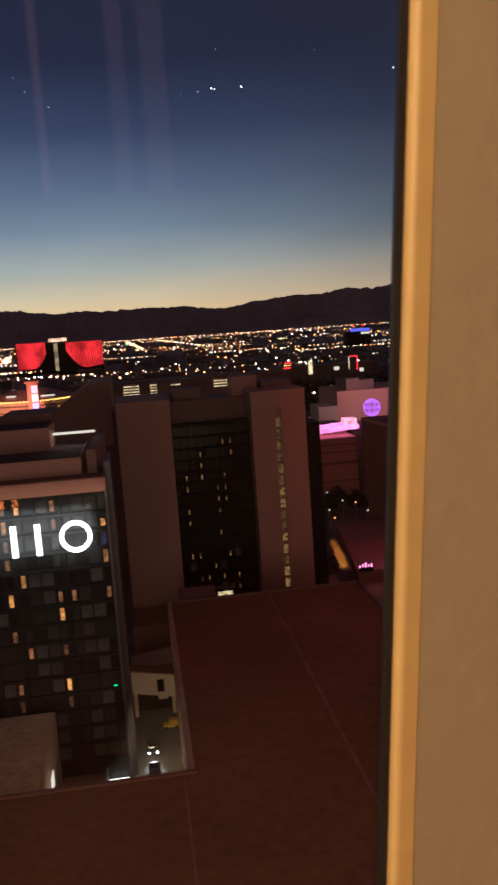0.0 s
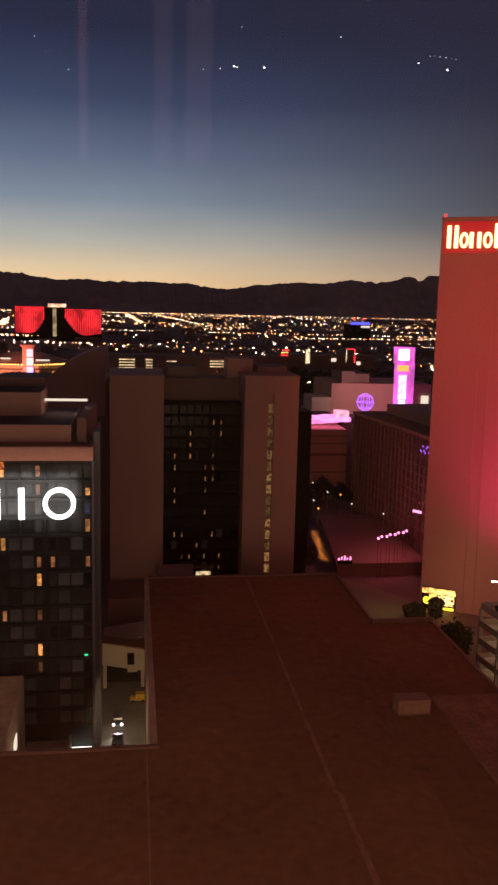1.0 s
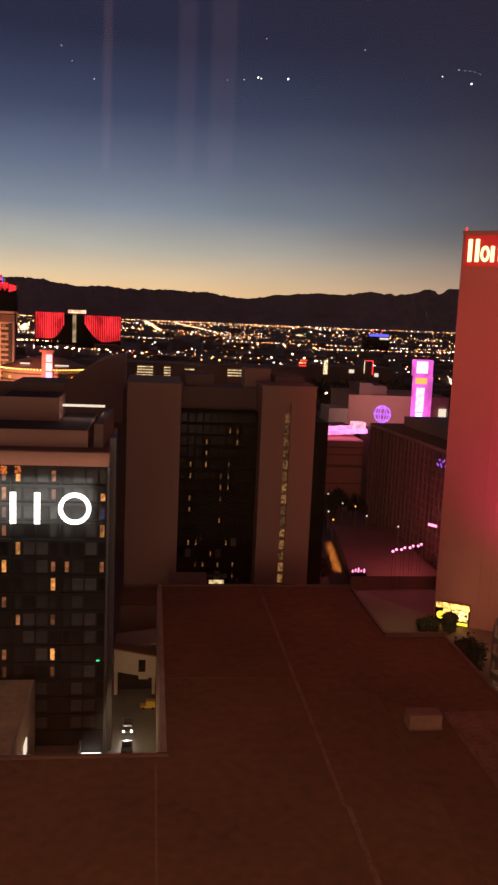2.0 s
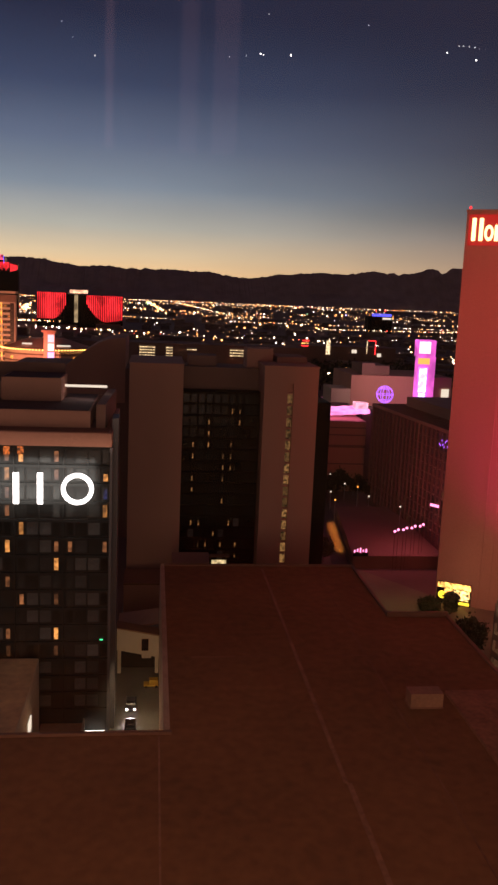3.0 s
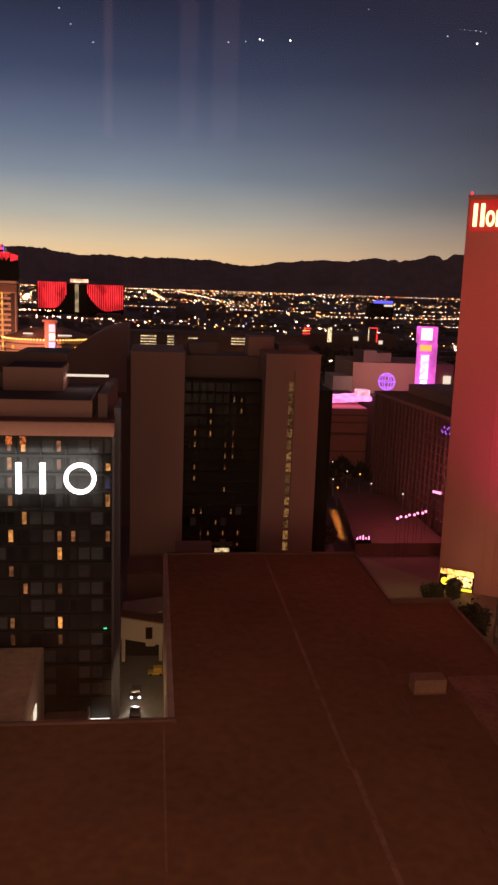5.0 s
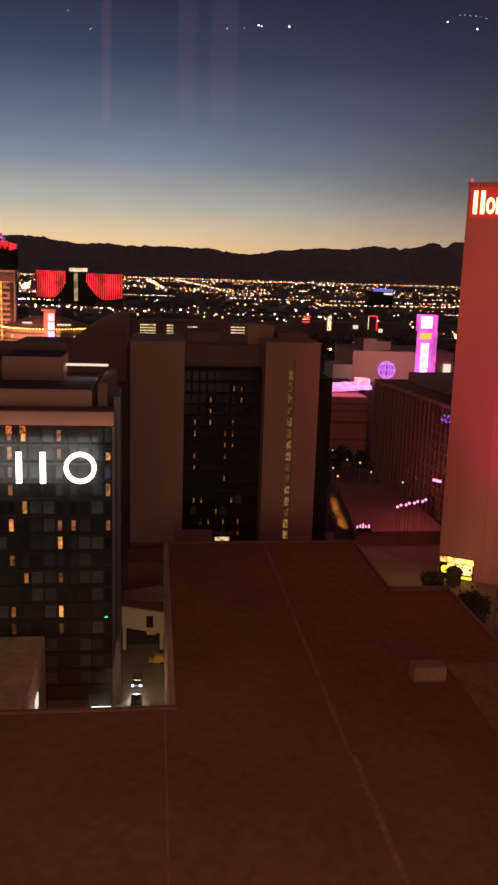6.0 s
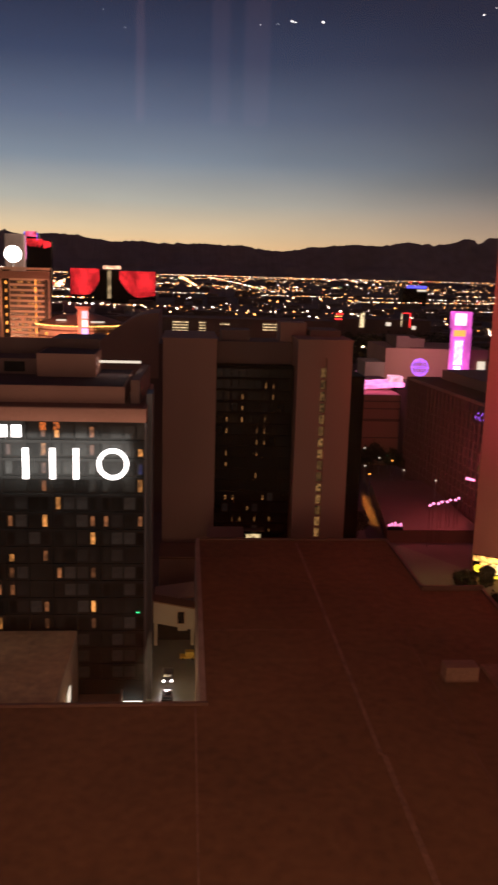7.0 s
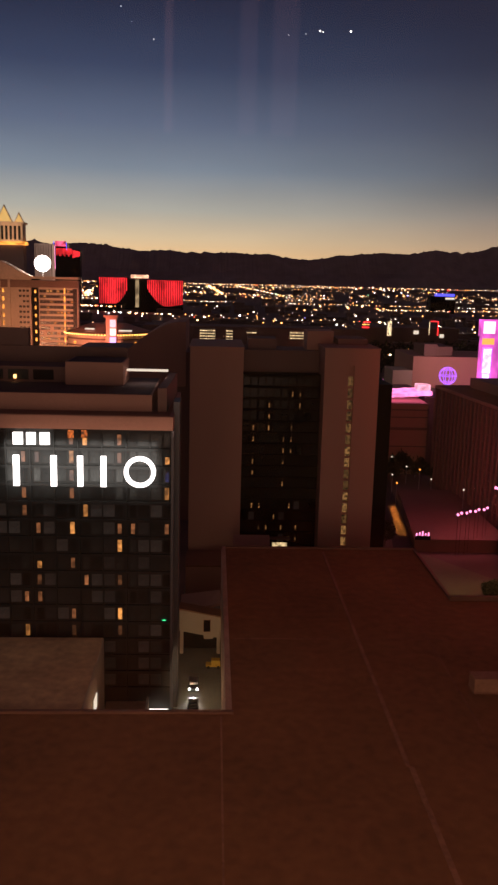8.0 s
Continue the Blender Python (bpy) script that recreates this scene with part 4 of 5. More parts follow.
def build_dark_block():
    rng = random.Random(21)
    b = thing("dark_hotel_block", "long dark hotel block with shallow balconies", "hotel", at=(84.05, 216, 0), turn=5.57)
    part("body", bx(0, 47, 0, 66, 0, 35.4), PLASTER_DARK, b)
    part("parapet", bx(-0.2, 47.2, -0.2, 66.2, 35.4, 36.3), PLASTER, b)
    for k in range(22):
        part("fin", bx(-0.6, 0, 1 + 3.0 * k, 1.4 + 3.0 * k, 2, 35.3), PLASTER_DARK, b)
    for k in range(11):
        part("floor_ledge", bx(-0.35, -0.003, 0.2, 65.8, 5.2 + 2.7 * k, 5.45 + 2.7 * k), PLASTER_DARK, b)
    bm = bmesh.new()
    grid_windows(bm, "x", 0, 1.2, 66, 22, 3, 35, 12, 1.7, 1.6, 0.0, rng)
    part("glazing", bm, BLOCK_PANE, b, kind="stuff")
    bm = bmesh.new()
    grid_windows(bm, "x", -0.05, 1.2, 66, 22, 3, 35, 12, 1.0, 1.2, 0.94, rng)
    part("lit_rooms", bm, LIT_DIM, b, kind="stuff")
    bm = bmesh.new()
    for k in range(8):
        z = 32.6 + rng.uniform(-1.6, 1.6)
        box(bm, -0.75, -0.62, 4.0 + k * 0.75, 4.2 + k * 0.75, z, z + 0.45)
    part("neon_accent", bm, NEON_PURPLE, b)
    part("roof", bx(0.2, 46.8, 0.2, 65.8, 36.3, 36.36), ROOFING, b)
    part("roof_house", bx(10, 44, 18, 60, 36.37, 39.6), PLASTER, b)
    lo = thing("mall_building", "low mauve mall building with a stepped roof", "building")
    part("body", bx(50, 80.5, 300, 335, 0, 27), PLASTER, lo)
    part("ledge", bx(49.5, 80.6, 299.4, 299.98, 17, 18), PLASTER_DARK, lo)
    part("upper", bx(56, 80.5, 316, 335, 27, 30.0), PLASTER, lo)
    for z in (10.5, 21.6, 24.4):
        part("string_course", bx(49.8, 80.55, 299.6, 299.98, z, z + 0.45), PLASTER_DARK, lo)
    pk = thing("pink_canopy", "wavy canopy glowing pink over the mall roof", "canopy", at=(0, 303, 0))
    bm = bmesh.new()
    n = 22
    cols = []
    for k in range(n + 1):
        x = 64.5 + 18 * k / n
        z = 28.5 + 0.07 * (x - 64.5) + 0.10 * math.sin(x * 1.3)
        cols.append([bm.verts.new((x, y, zz)) for y, zz in ((0, z), (0, z + 1.3), (9, z + 2.2), (9, z + 1.8))])
    for a, c in zip(cols, cols[1:]):
        for j in range(4):
            bm.faces.new((a[j], c[j], c[(j + 1) % 4], a[(j + 1) % 4]))
    part("shell", bm, glow("pink_shell", (1.0, 0.24, 0.56), 1.7, uneven=0.35, scale=0.25), pk)
    part("box_light", bx(77.5, 82.4, 3, 8, 31.0, 33.4), glow("pink_box", (1.0, 0.42, 0.56), 1.2, uneven=0.4, scale=0.3), pk)
    part("end_light", bx(62.4, 63.8, 1, 2, 33.6, 35.4), glow("pink_end", (1.0, 0.25, 0.55), 1.0), pk)
    be = thing("beige_casino", "beige flat-roofed casino hall with rooftop plant", "building")
    part("body", bx(88.9, 136, 362, 400, 0, 39.4), PLASTER, be)
    part("roof_plant", bx(96, 108, 368, 392, 39.4, 43.5), PLASTER_DARK, be)
    part("roof_plant", bx(94, 100, 364, 372, 39.4, 44.8), PLASTER_DARK, be)
    part("side_wing", bx(80, 88.8, 362, 380, 0, 33), CONCRETE, be)
    part("lit_sign", bx(131.2, 134.6, 361, 361.6, 30.4, 34.2), STRIP_WHITE, be)
    ar = thing("arcade_roof", "low dark arcade roof with small pink neon bars", "building")
    for grow, z0, z1, mat, nm in ((0.0, 0, 3.2, PLASTER_DARK, "body"), (0.2, 3.2, 3.6, PLASTER_DARK, "roof")):
        bm = bmesh.new()
        prism(bm, [(54.5 - grow, 208 - grow), (80 + grow, 208 - grow), (80 + grow, 262 + grow), (61.8 - grow, 262 + grow), (57.2 - grow, 226)], z0, z1)
        part(nm, bm, mat, ar)
    part("sign_rail", bx(54.4, 58.6, 207.5, 207.6, 3.6, 4.7), FRAME_DARK, ar)
    for k in range(5):
        part("neon_bar", bx(54.6 + 0.8 * k, 54.95 + 0.8 * k, 207.38, 207.49, 4.7 + 0.2 * (k % 2), 5.4 + 0.3 * (k % 3)), NEON_PINK, ar)
    for k in range(8):
        f = thing("festoon_lamp", "pink globe lamp on a slim pole", "lamp", at=(64.6 + 1.45 * k, 204.5 + 0.9 * k + 0.8 * (k % 2), 0), group="pink pole lamps")
        bm = bmesh.new()
        cyl(bm, (0, 0, 0), (0, 0, 11.2), 0.035, 0.03, 6)
        part("pole", bm, FRAME_DARK, f)
        bm = bmesh.new()
        ball(bm, (0, 0, 11.5), 0.36)
        part("globe", bm, NEON_PINK, f)
    st = thing("neon_strip_sign", "small pink neon strip sign", "sign")
    for k in range(4):
        part("tube", bx(77.6 + 0.65 * k, 78.1 + 0.65 * k, 215.1, 215.3, 15.9 - 0.15 * k, 16.6 - 0.15 * k), NEON_PINK, st)


build_dark_block()


def build_globe():
    g = thing("wire_globe", "purple neon wire globe on a short stand", "globe sign", at=(92.7, 320, 35.5))
    R = 3.4
    for k in range(4):
        a = math.pi * (k + 0.35) / 4
        bm = bmesh.new()
        tube_ring(bm, R, 0.115, Matrix.Rotation(a, 4, "Z") @ Matrix.Rotation(math.pi / 2, 4, "X"))
        part("meridian", bm, NEON_PURPLE, g)
    for lat in (-45, 0, 45):
        bm = bmesh.new()
        tube_ring(bm, R * math.cos(radians(lat)), 0.115, Matrix.Translation((0, 0, R * math.sin(radians(lat)))))
        part("parallel", bm, NEON_PURPLE, g)
    part("stand", bx(-0.5, 0.5, -0.5, 0.5, -8.5, -3.3), STEEL, g)
    part("plinth", bx(-9, 14, -2, 30, -35.5, -8.5), PLASTER_DARK, g)


def tube_ring(bm, R, r, m, n=28, k=6):
    rows = [[bm.verts.new(m @ Vector(((R + r * math.cos(b)) * math.cos(a), (R + r * math.cos(b)) * math.sin(a), r * math.sin(b)))) for b in [2 * math.pi * j / k for j in range(k)]] for a in [2 * math.pi * i / n for i in range(n)]]
    for i in range(n):
        for j in range(k):
            bm.faces.new((rows[i][j], rows[(i + 1) % n][j], rows[(i + 1) % n][(j + 1) % k], rows[i][(j + 1) % k]))


build_globe()


def build_pylon():
    p = thing("sign_pylon", "tall magenta-lit sign pylon with video panels", "sign", at=(112.4, 340, 0))
    part("shaft", bx(0, 7.4, 0, 5, 0, 50), NEON_MAGENTA, p)
    part("head", bx(-0.5, 7.0, -0.4, 5.4, 50.05, 57), NEON_MAGENTA, p)
    part("head_screen", bx(-0.3, 4.6, -0.7, -0.45, 51.4, 56.4), glow("screen_head", (1, 0.78, 0.85), 1.6), p)
    part("amber_band", bx(-0.4, 4.6, -0.6, -0.1, 46.8, 49.4), glow("amber_band", (1, 0.42, 0.08), 1.3), p)
    part("screen_border", bx(0.1, 4.1, -0.3, -0.01, 30.5, 45.6), NEON_PURPLE, p)
    part("screen", bx(0.45, 3.75, -0.4, -0.31, 34.8, 45.0), glow("screen_white", (1, 0.86, 1.0), 1.7, uneven=0.5, scale=0.35), p)
    for k in range(4):
        part("screen_bar", bx(0.7, 3.5, -0.45, -0.405, 31.2 + 0.85 * k, 31.6 + 0.85 * k), SIGN_WHITE, p)


build_pylon()


# ---- far hotels ----
def build_red_wings():
    h = thing("winged_hotel", "far hotel with curved wings striped in red neon", "hotel", at=(0, 1400, 0))
    part("wing", bx(-194, -145, 0.5, 20, 10, 72.5), GLASS_DARK, h)
    part("wing", bx(-114, -53, 0.5, 20, 10, 69.8), GLASS_DARK, h)
    part("core", bx(-145, -114, 4, 26, 10, 70), FRAME_DARK, h)
    part("spine", bx(-132.5, -127, -1, 3.9, 24, 74), glow("spine_cream", (1.0, 0.72, 0.36), 0.30, uneven=0.6, scale=0.08), h)
    part("crown", bx(-140, -112, -2, 16, 72.0, 77.5), glow("crown_cream", (1.0, 0.52, 0.30), 1.7, uneven=0.5, scale=0.12), h)
    for k in range(16):
        x, u = -192.4 + 2.95 * k, max(0.0, (k - 7.5) / 7.5)
        part("neon_stripe", bx(x, x + 1.5, 0, 0.48, 29 + 22 * u ** 2.2, 72), NEON_STRIPE, h)
    for k in range(20):
        x, u = -112.6 + 3.0 * k, max(0.0, (11 - k) / 11)
        part("neon_stripe", bx(x, x + 1.5, 0, 0.48, 26 + 28 * u ** 2.0 + 0.5 * max(0, k - 11), 69.4), NEON_STRIPE, h)


NEON_STRIPE = glow("neon_stripe", (1.0, 0.03, 0.035), 1.35, uneven=0.5, scale=0.05)
build_red_wings()


def build_far_palace():
    rng = random.Random(9)
    stone = paint("cream_stone", (0.55, 0.42, 0.32), 0.8, 1, 0.05, 0.2, 0.1)
    a = thing("gabled_tower", "cream hotel tower with lit gables", "hotel", at=(0, 470, 0))
    # brown plaster below the cornice puts the tower's shadow into its colour
    part("body", bx(-170, -106.4, 0, 8, 0, 87), PLASTER_DARK, a)
    part("upper_storey", bx(-170, -106.4, 0, 8, 88.9, 98.2), stone, a)
    part("cornice", bx(-170, -105.2, -1.1, 8.4, 87.2, 88.8), STRIP_ORANGE, a, "amber-lit cornice")
    part("cornice", bx(-170, -105.4, -1.0, 8.4, 98.2, 99.4), stone, a)
    for x0, x1, z in ((-120.5, -111.4, 108.5), (-110.6, -105.4, 104.6)):
        for y, e, m in ((-0.9, 0.0, stone), (-1.0, 0.7, glow("gable_light", (1.0, 0.62, 0.18), 0.7))):
            bm = bmesh.new()
            lo = [bm.verts.new(c) for c in ((x0 + e, y, 99.4), (x1 - e, y, 99.4), ((x0 + x1) / 2, y, z - e * 1.6))]
            hi = [bm.verts.new((v.co.x, y + 0.85 if e == 0 else y + 0.09, v.co.z)) for v in lo]
            bm.faces.new(lo)
            bm.faces.new(hi[::-1])
            for k in range(3):
                bm.faces.new((lo[k], hi[k], hi[(k + 1) % 3], lo[(k + 1) % 3]))
            part("gable", bm, m, a)
    bm = bmesh.new()
    grid_windows(bm, "y", 0, -168, -107, 26, 89, 98.1, 1, 1.3, 7.4, 0.0, rng)
    part("glazing", bm, GLASS_DARK, a, kind="stuff")
    b = thing("palace_hotel", "floodlit cream palace hotel with columns and window rows", "hotel", at=(0, 420, 0))
    part("body", bx(-150, -91.8, 0, 5, 0, 69), stone, b)
    part("recess", bx(-91.8, -88.0, 2, 5, 0, 69), FRAME_DARK, b)
    part("body", bx(-88.0, -68.4, 0, 4, 0, 68.5), stone, b)
    part("cornice", bx(-150, -68.0, -0.6, 5, 69, 70.2), stone, b)
    part("attic", bx(-150, -68.2, -0.35, -0.004, 64.6, 68.3), PLASTER_DARK, b)
    part("pier", bx(-75.4, -74.5, -0.9, -0.51, 10, 64.5), stone, b)
    part("end_recess", bx(-70.9, -68.9, -0.62, -0.51, 10, 64.5), PALACE_PANE, b)
    for k in range(11):
        part("pilaster", bx(-149 + 4.6 * k, -147.9 + 4.6 * k, -0.7, -0.003, 10, 68.9), stone, b)
    bm = bmesh.new()
    lo = [bm.verts.new(c) for c in ((-122, -0.5, 70.2), (-92, -0.5, 70.2), (-106, -0.5, 77.5))]
    hi = [bm.verts.new((v.co.x, 8, v.co.z)) for v in lo]
    bm.faces.new(lo)
    bm.faces.new(hi[::-1])
    for k in range(3):
        bm.faces.new((lo[k], hi[k], hi[(k + 1) % 3], lo[(k + 1) % 3]))
    part("pediment", bm, stone, b)
    bm = bmesh.new()
    grid_windows(bm, "y", 0, -87.6, -69, 11, 20, 67, 18, 1.62, 1.5, 0.02, rng)
    grid_windows(bm, "y", 0, -98, -92.5, 3, 20, 67, 18, 1.3, 1.1, 0.03, rng)
    part("glazing", bm, PALACE_PANE, b, kind="stuff")
    for k in range(18):
        part("balcony", bx(-87.9, -68.5, -0.5, -0.09, 19.9 + 2.61 * k, 20.55 + 2.61 * k), stone, b)
    bm = bmesh.new()
    grid_windows(bm, "y", -0.02, -86, -69, 10, 20, 67, 18, 1.2, 1.0, 0.80, rng)
    part("lit_rooms", bm, LIT_WARM, b, kind="stuff")
    bm = bmesh.new()
    for z in range(22, 66, 4):
        box(bm, -90.4, -89.6, 1.8, 1.98, z, z + 1.6)
        box(bm, -75.3, -74.7, -1.0, -0.91, z, z + 2.6)
        box(bm, -105.9, -105.1, -0.2, -0.01, z, z + 2.0)
    part("shaft_lights", bm, STRIP_ORANGE, b)
    f = thing("floodlight", "dazzling white roof floodlight on a mast", "floodlight", at=(-86.5, 424, 0))
    part("mast", bx(-0.3, 0.3, -0.3, 0.3, 70.2, 74), STEEL, f)
    bm = bmesh.new()
    # ball oversized so that its shape takes in the lamp's glare
    ball(bm, (0, 0, 76.6), 4.0, 20, 14)
    part("lamp_head", bm, glow("dazzle", (1, 0.92, 0.84), 14), f)
    d = thing("round_casino", "round low casino ringed with amber lights", "building", at=(-54, 427, 0))
    bm = bmesh.new()
    bmesh.ops.create_cone(bm, cap_ends=True, segments=48, radius1=21, radius2=21, depth=43, matrix=Matrix.Translation((0, 0, 21.5)))
    part("drum", bm, stone, d)
    bm = bmesh.new()
    bmesh.ops.create_cone(bm, cap_ends=True, segments=48, radius1=22.4, radius2=21.3, depth=1.0, matrix=Matrix.Translation((0, 0, 43.5)))
    part("eave", bm, PLASTER_DARK, d)
    bm = bmesh.new()
    bmesh.ops.create_cone(bm, cap_ends=True, segments=48, radius1=20.6, radius2=9, depth=3.6, matrix=Matrix.Translation((0, 0, 45.8)))
    part("roof", bm, PLASTER_RED, d, "shallow mauve cone roof")
    for x0, x1, z in ((-9.5, -5.0, 45.2), (7.0, 13.5, 44.6)):
        part("skylight", bx(x0, x1, -18.6, -17.4, z, z + 0.7), STRIP_WHITE, d, "bright skylight")
    for z in (30.0, 34.0, 37.4, 40.6):
        bm = bmesh.new()
        bmesh.ops.create_cone(bm, cap_ends=True, segments=48, radius1=21.5, radius2=21.5, depth=0.7, matrix=Matrix.Translation((0, 0, z)))
        part("wall_band", bm, PLASTER_DARK, d)
    for k in range(46):
        ang = math.pi + math.pi * (k + 0.5) / 46
        bm = bmesh.new()
        ball(bm, (22.6 * math.cos(ang), 22.6 * math.sin(ang), 42.9), 0.36, 6, 4)
        part("eave_lamp", bm, glow_eave, d)
    for k in range(6):
        bm = bmesh.new()
        ang = math.pi + math.pi * (k + 0.5) / 6
        cyl(bm, (21.3 * math.cos(ang), 21.3 * math.sin(ang), 38), (21.3 * math.cos(ang), 21.3 * math.sin(ang), 39.2), 0.6, n=8)
        part("wall_lamp", bm, STRIP_ORANGE, d)
    p = thing("video_pylon", "slim casino pylon with stacked video panels", "sign", at=(-49.6, 380, 0))
    part("shaft", bx(0, 4.9, 0, 3, 0, 52.6), PLASTER_RED, p)
    part("cap", bx(-1.0, 5.4, -0.4, 3.4, 52.6, 53.6), PLASTER_RED, p)
    for z0, z1, m in ((48.2, 51.6, glow("panel_pink", (1, 0.45, 0.5), 1.6)), (44.4, 47.6, glow("panel_peach", (1, 0.7, 0.6), 1.6)), (38.5, 43.6, glow("panel_blue", (0.35, 0.35, 1.0), 1.8))):
        part("panel", bx(1.9, 4.6, -0.3, -0.01, z0, z1), m, p)
    n = thing("neon_tower", "far dark tower crowned with red and blue neon", "hotel", at=(0, 1500, 0))
    part("body", bx(-285, -262, 0, 20, 8, 128), GLASS_DARK, n)
    part("wing", bx(-262, -240, 2, 20, 8, 118), GLASS_DARK, n)
    part("crown", bx(-283, -264, -0.6, 0, 124, 133), glow("crown_pink", (1, 0.10, 0.20), 1.1, uneven=0.8, scale=0.12), n)
    for k in range(12):
        x = -281 + 2.3 * k
        part("neon_bar", bx(x, x + 1.5, -0.5, 0, 108.5 + 2.5 * math.sin(k * 1.9), 120.5), NEON_STRIPE, n)
    for k in range(6):
        x = -253 + 2.2 * k
        part("neon_bar", bx(x, x + 1.5, 1.5, 1.98, 104.5 + 0.6 * k, 118 - 0.5 * k), NEON_STRIPE, n)
    part("edge_tube", bx(-284.5, -283.4, -0.5, 0, 84, 124), NEON_PINK, n)
    part("blue_edge", bx(-286, -284.8, -0.5, 0, 70, 132), NEON_BLUE, n)
    part("blue_edge", bx(-264, -262.8, -0.5, 0, 118, 131), NEON_BLUE, n)
    w = thing("pale_tower", "far pale hotel tower with lit rows", "hotel", at=(0, 1300, 0))
    # the face glows itself in place of light falling on pale walls
    part("body", bx(-277, -250, 0, 20, 8, 120), glow("glowing_face", (1.0, 0.62, 0.42), 0.22, base=(0.4, 0.3, 0.25), uneven=0.3, scale=0.05), w)
    for k in range(7):
        part("fin", bx(-276 + 4 * k, -274.6 + 4 * k, -0.4, 0, 40, 119), stone, w)


PALACE_PANE = paint("shaded_pane", (0.035, 0.022, 0.016), 0.3, 2, 0.2, 0.3, 0.0)
glow_eave = glow("eave_bulb", (1.0, 0.48, 0.10), 5)
build_far_palace()
lamp("palace_flood", "SPOT", look((-101, 352, 34), (-90, 420, 48)), 98000, (1.0, 0.44, 0.20), cone=70, soft=1.0)
lamp("drum_flood", "SPOT", look((-56, 345, 38), (-55, 405, 38)), 205000, (1.0, 0.30, 0.18), cone=70, soft=1.0)
lamp("gable_flood", "SPOT", look((-112, 456, 90), (-114, 470, 97)), 9000, (1.0, 0.62, 0.3), cone=100, soft=0.5)


def build_midfield():
    # convention hall and garages with lit decks, casinos with small signs
    hall = thing("garage", "long dark parking garage with lit decks", "parking garage", at=(0, 700, 0))
    part("body", bx(-60, 130, 1, 40, 0, 32.5), PLASTER_DARK, hall)
    for x0, x1, n in ((-12.3, 1.1, 4), (10.1, 15.9, 4), (27.6, 36.2, 1), (64.4, 79, 3)):
        low = 21.2 if n == 4 else 27.2 if n == 1 else 23.2
        part("stair_core", bx(x0 - 2.5, x0 - 0.2, 0.5, 12, 0, low + n * 2.35 + 1), PLASTER_DARK, hall)
        for k in range(n):
            m = max(2, round((x1 - x0) / 2.4))
            for q in range(m):
                a0 = x0 + (x1 - x0) * q / m
                part("lit_deck", bx(a0 + 0.15, a0 + (x1 - x0) / m - 0.15, 0.9, 0.98, low + 0.2 + 2.35 * k, low + 1.0 + 2.35 * k), DECK_LIGHT, hall)
            part("deck", bx(x0 - 0.1, x1 + 0.1, 0.6, 12, low + 1.3 + 2.35 * k, low + 2.3 + 2.35 * k), CONCRETE, hall)
    c = thing("neon_casino", "low casino strip with red neon signs", "building", at=(5, 800, 0))
    part("body", bx(130, 235, 0, 40, 0, 30), PLASTER_DARK, c)
    for x0, x1, z0, z1, m in ((139, 146, 29, 30.2, NEON_RED), (140, 147, 34, 35.2, NEON_RED), (139, 143, 23, 24.4, NEON_RED), (164, 168, 22, 36, DECK_SOFT), (190, 195, 24, 27.5, STRIP_WHITE), (205, 205.6, 24, 37, DECK_SOFT), (139, 146, 31.6, 32.6, LED_FIRE), (213.4, 214.2, 23, 37, NEON_RED), (206.2, 213.2, 36.4, 37.2, NEON_RED), (216, 220, 21, 24.5, STRIP_WHITE)):
        part("sign_panel", bx(x0, x1, -0.6, -0.1, z0, z1), m, c)
    t = thing("blue_top_tower", "far dark tower with a blue lit crown", "hotel", at=(0, 1600, 0))
    part("body", bx(420, 468, 0, 30, 5, 52), FRAME_DARK, t)
    part("crown", bx(428, 466, -1, 4, 52, 57), NEON_BLUE, t)
    part("sign_panel", bx(448, 466, -1.6, -1.05, 46, 50), STRIP_WHITE, t)
    for x in (432, 452):
        part("beacon", bx(x, x + 3, 0, 2, 62, 64.5), NEON_RED, t)
        part("mast", bx(x + 1.2, x + 1.8, 0.5, 1, 57, 62), STEEL, t)
    d = thing("barrel_roof_hall", "dark barrel-roofed hall beyond the hotel roofs", "building", at=(0, 235, 0))
    bm = bmesh.new()
    n = 14
    prof = [(-25 + 16 * k / n, 50 + 8.5 * math.sin(math.pi / 2 * k / n)) for k in range(n + 1)] + [(-8, 58.5), (-8, 40), (-25, 40)]
    lo = [bm.verts.new((x, 0, z)) for x, z in prof]
    hi = [bm.verts.new((x, 30, z)) for x, z in prof]
    bm.faces.new(lo)
    bm.faces.new(hi[::-1])
    for k in range(len(prof)):
        j = (k + 1) % len(prof)
        bm.faces.new((lo[k], hi[k], hi[j], lo[j]))
    part("barrel_roof", bm, PLASTER, d)
    part("body", bx(-40, 40, 0.5, 30, 0, 49.9), PLASTER_DARK, d)


DECK_LIGHT = glow("deck_light", (1.0, 0.74, 0.36), 1.0, uneven=0.4, scale=0.3)
build_midfield()


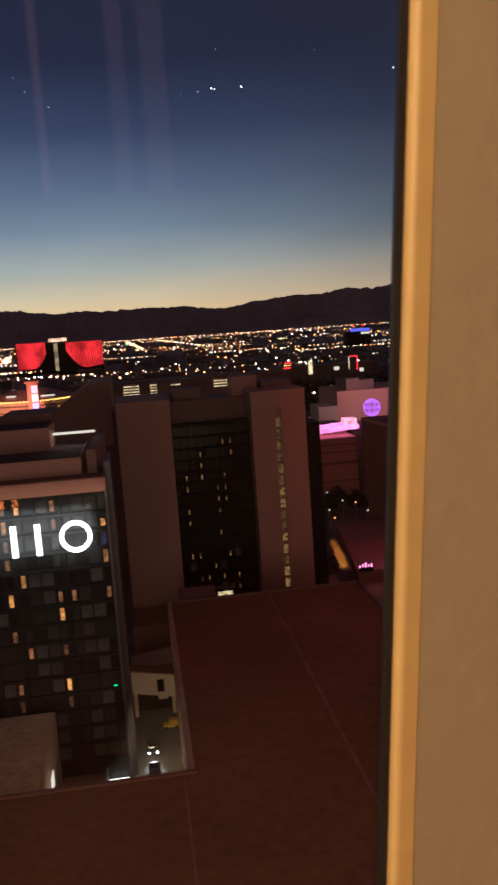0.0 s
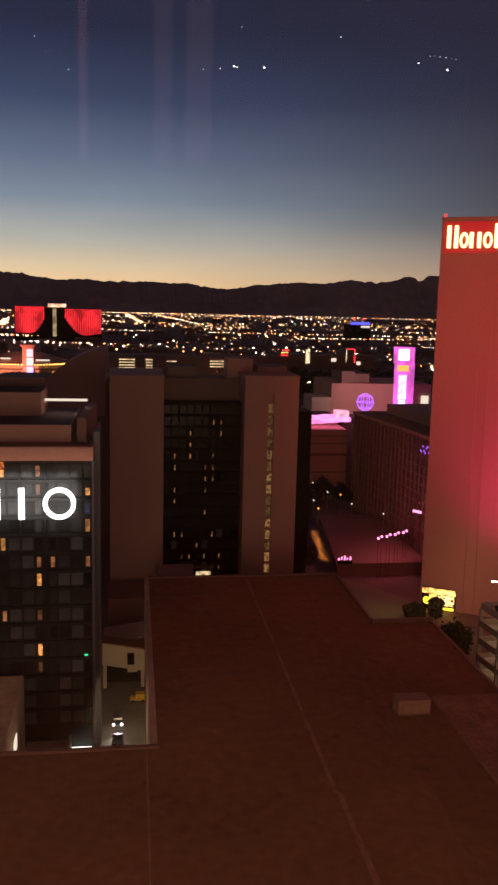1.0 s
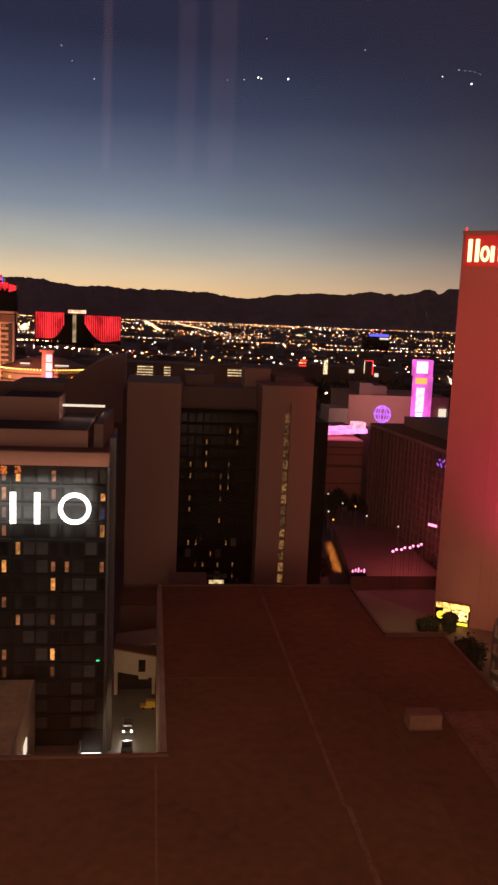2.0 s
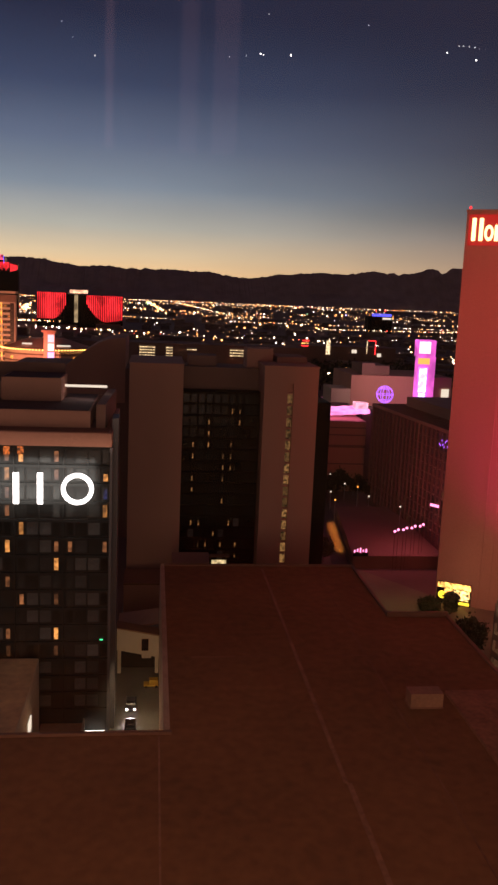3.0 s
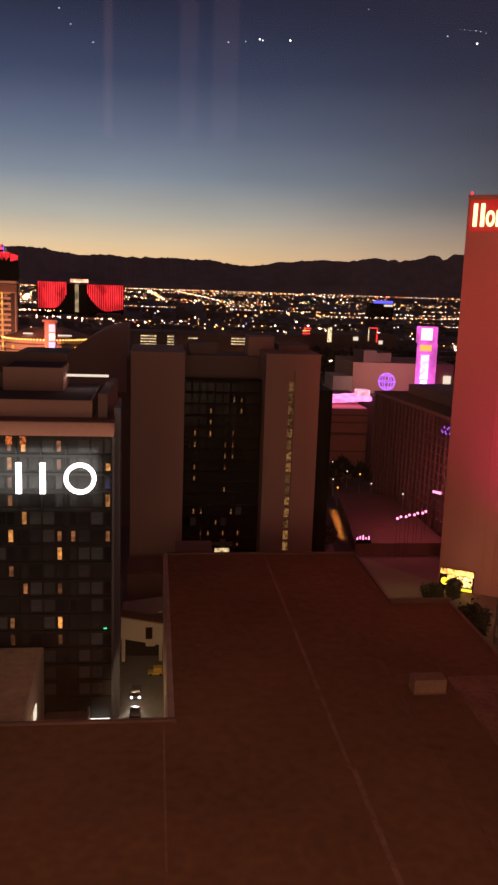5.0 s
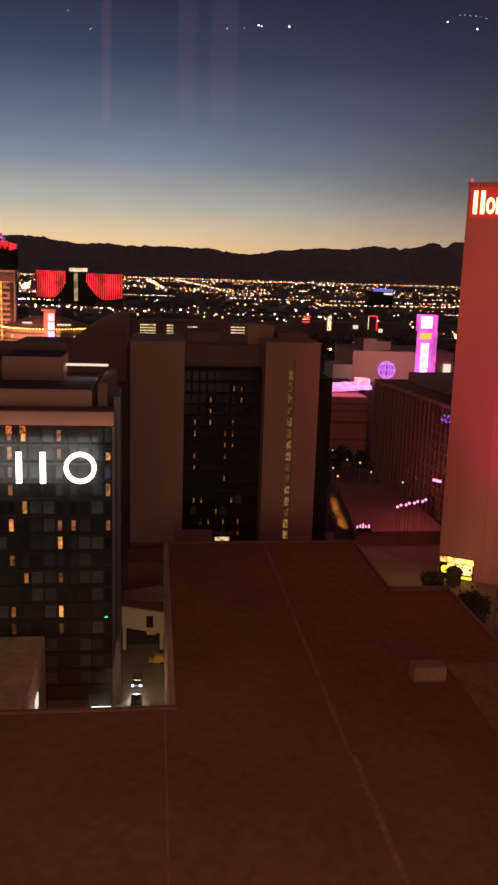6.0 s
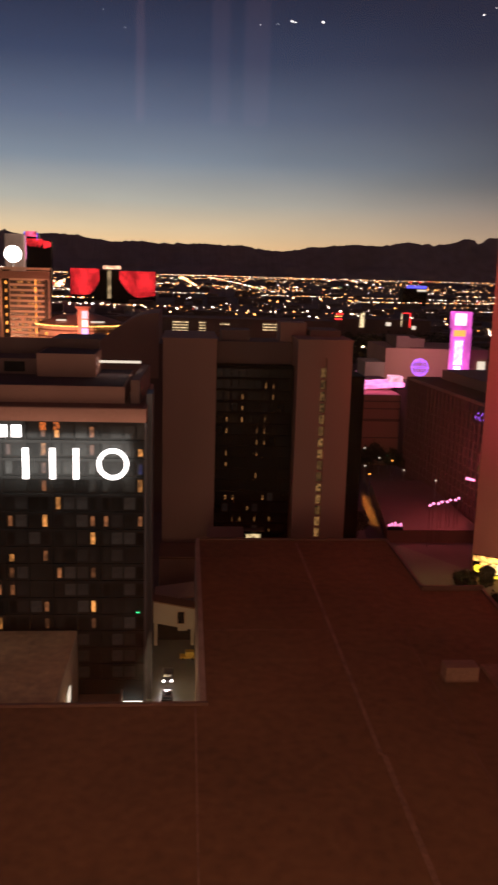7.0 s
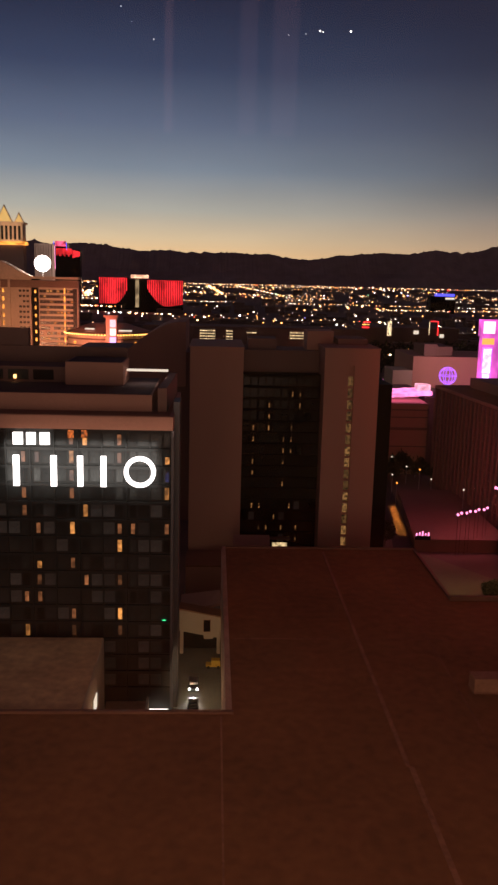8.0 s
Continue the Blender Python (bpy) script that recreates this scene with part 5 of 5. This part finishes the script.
def build_mirror_dots():
    # far glowing points put in the sky for room lamps mirrored in the pane
    verts, faces = [], []
    for az, el, r in ((6.55, 15.66, 1.6), (8.54, 15.63, 1.8), (20.44, 15.4, 1.7), (18.59, 15.85, 1.2), (6.75, 15.6, 1.0), (5.63, 15.5, 0.6), (4.52, 15.42, 0.6), (19.3, 16.2, 0.5), (19.6, 16.2, 0.5),
                      (19.95, 16.15, 0.5), (20.3, 16.1, 0.5), (20.6, 16.05, 0.5), (20.95, 15.95, 0.5), (-4.2, 14.9, 0.7), (-5.6, 15.8, 0.5), (7.0, 17.9, 0.7), (13.5, 17.4, 0.6), (-6.3, 16.6, 0.6)):
        d = 4300.0
        x, y = d * math.sin(radians(az)), d * math.cos(radians(az))
        lamp_blob(verts, faces, x, y, EYE_Z + d * math.tan(radians(el)), d / 1450 * r)
    me = bpy.data.meshes.new("stars")
    me.from_pydata(verts, [], faces)
    me.materials.append(glow("dot_light", (1.0, 0.95, 0.85), 4.0, sampled=False))
    tagged(new("stars", me), "few bright far points for room lamps mirrored in the pane", "stars", kind="stuff")


build_mirror_dots()


def build_street_lamps():
    for n, (x, y, hgt, m) in enumerate(((66, 292, 8, 0), (70, 285, 6, 0), (72.5, 276, 7, 1), (75.5, 294, 5, 2), (74, 266, 6, 0), (62, 272, 6, 0), (77, 240, 9, 0), (60, 256, 7, 1))):
        t = thing("street_lamp", "slim street lamp with a small lit head", "street lamp", at=(x, y, 0), group="street lamps")
        bm = bmesh.new()
        cyl(bm, (0, 0, 0), (0, 0, hgt), 0.1, 0.06, 8)
        part("pole", bm, STEEL, t)
        bm = bmesh.new()
        ball(bm, (0, 0, hgt + 0.25), 0.3, 8, 6)
        part("lamp_head", bm, (STRIP_WHITE, STRIP_ORANGE, GREEN_LIGHT)[m], t)


GREEN_LIGHT = glow("green_light", (0.05, 1.0, 0.30), 2.5)
build_street_lamps()


def build_tree_belt():
    # dark planted belt with many small leaf clumps
    rng = random.Random(17)
    verts, faces = [], []
    for _ in range(520):
        cx, cy = rng.uniform(82, 250), rng.uniform(600, 780)
        h = rng.uniform(6, 15)
        for _ in range(16):
            p = Vector((rng.gauss(cx, 2.6), rng.gauss(cy, 2.6), max(1, rng.gauss(h * 0.7, h * 0.22)) + rise(cy)))
            sz = rng.uniform(0.8, 2.0)
            q = Euler((rng.uniform(0, 6.3), rng.uniform(0, 6.3), rng.uniform(0, 6.3))).to_matrix()
            k = len(verts)
            verts += [tuple(p + q @ Vector(c)) for c in ((-sz, 0, 0), (0, -sz * 0.6, 0), (sz, 0, 0), (0, sz * 0.6, 0))]
            faces.append((k, k + 1, k + 2, k + 3))
    me = bpy.data.meshes.new("tree_belt")
    me.from_pydata(verts, [], faces)
    me.materials.append(LEAF)
    tagged(new("tree_belt", me), "dark belt of leafy trees beyond the hotels", "trees", kind="stuff")


build_tree_belt()
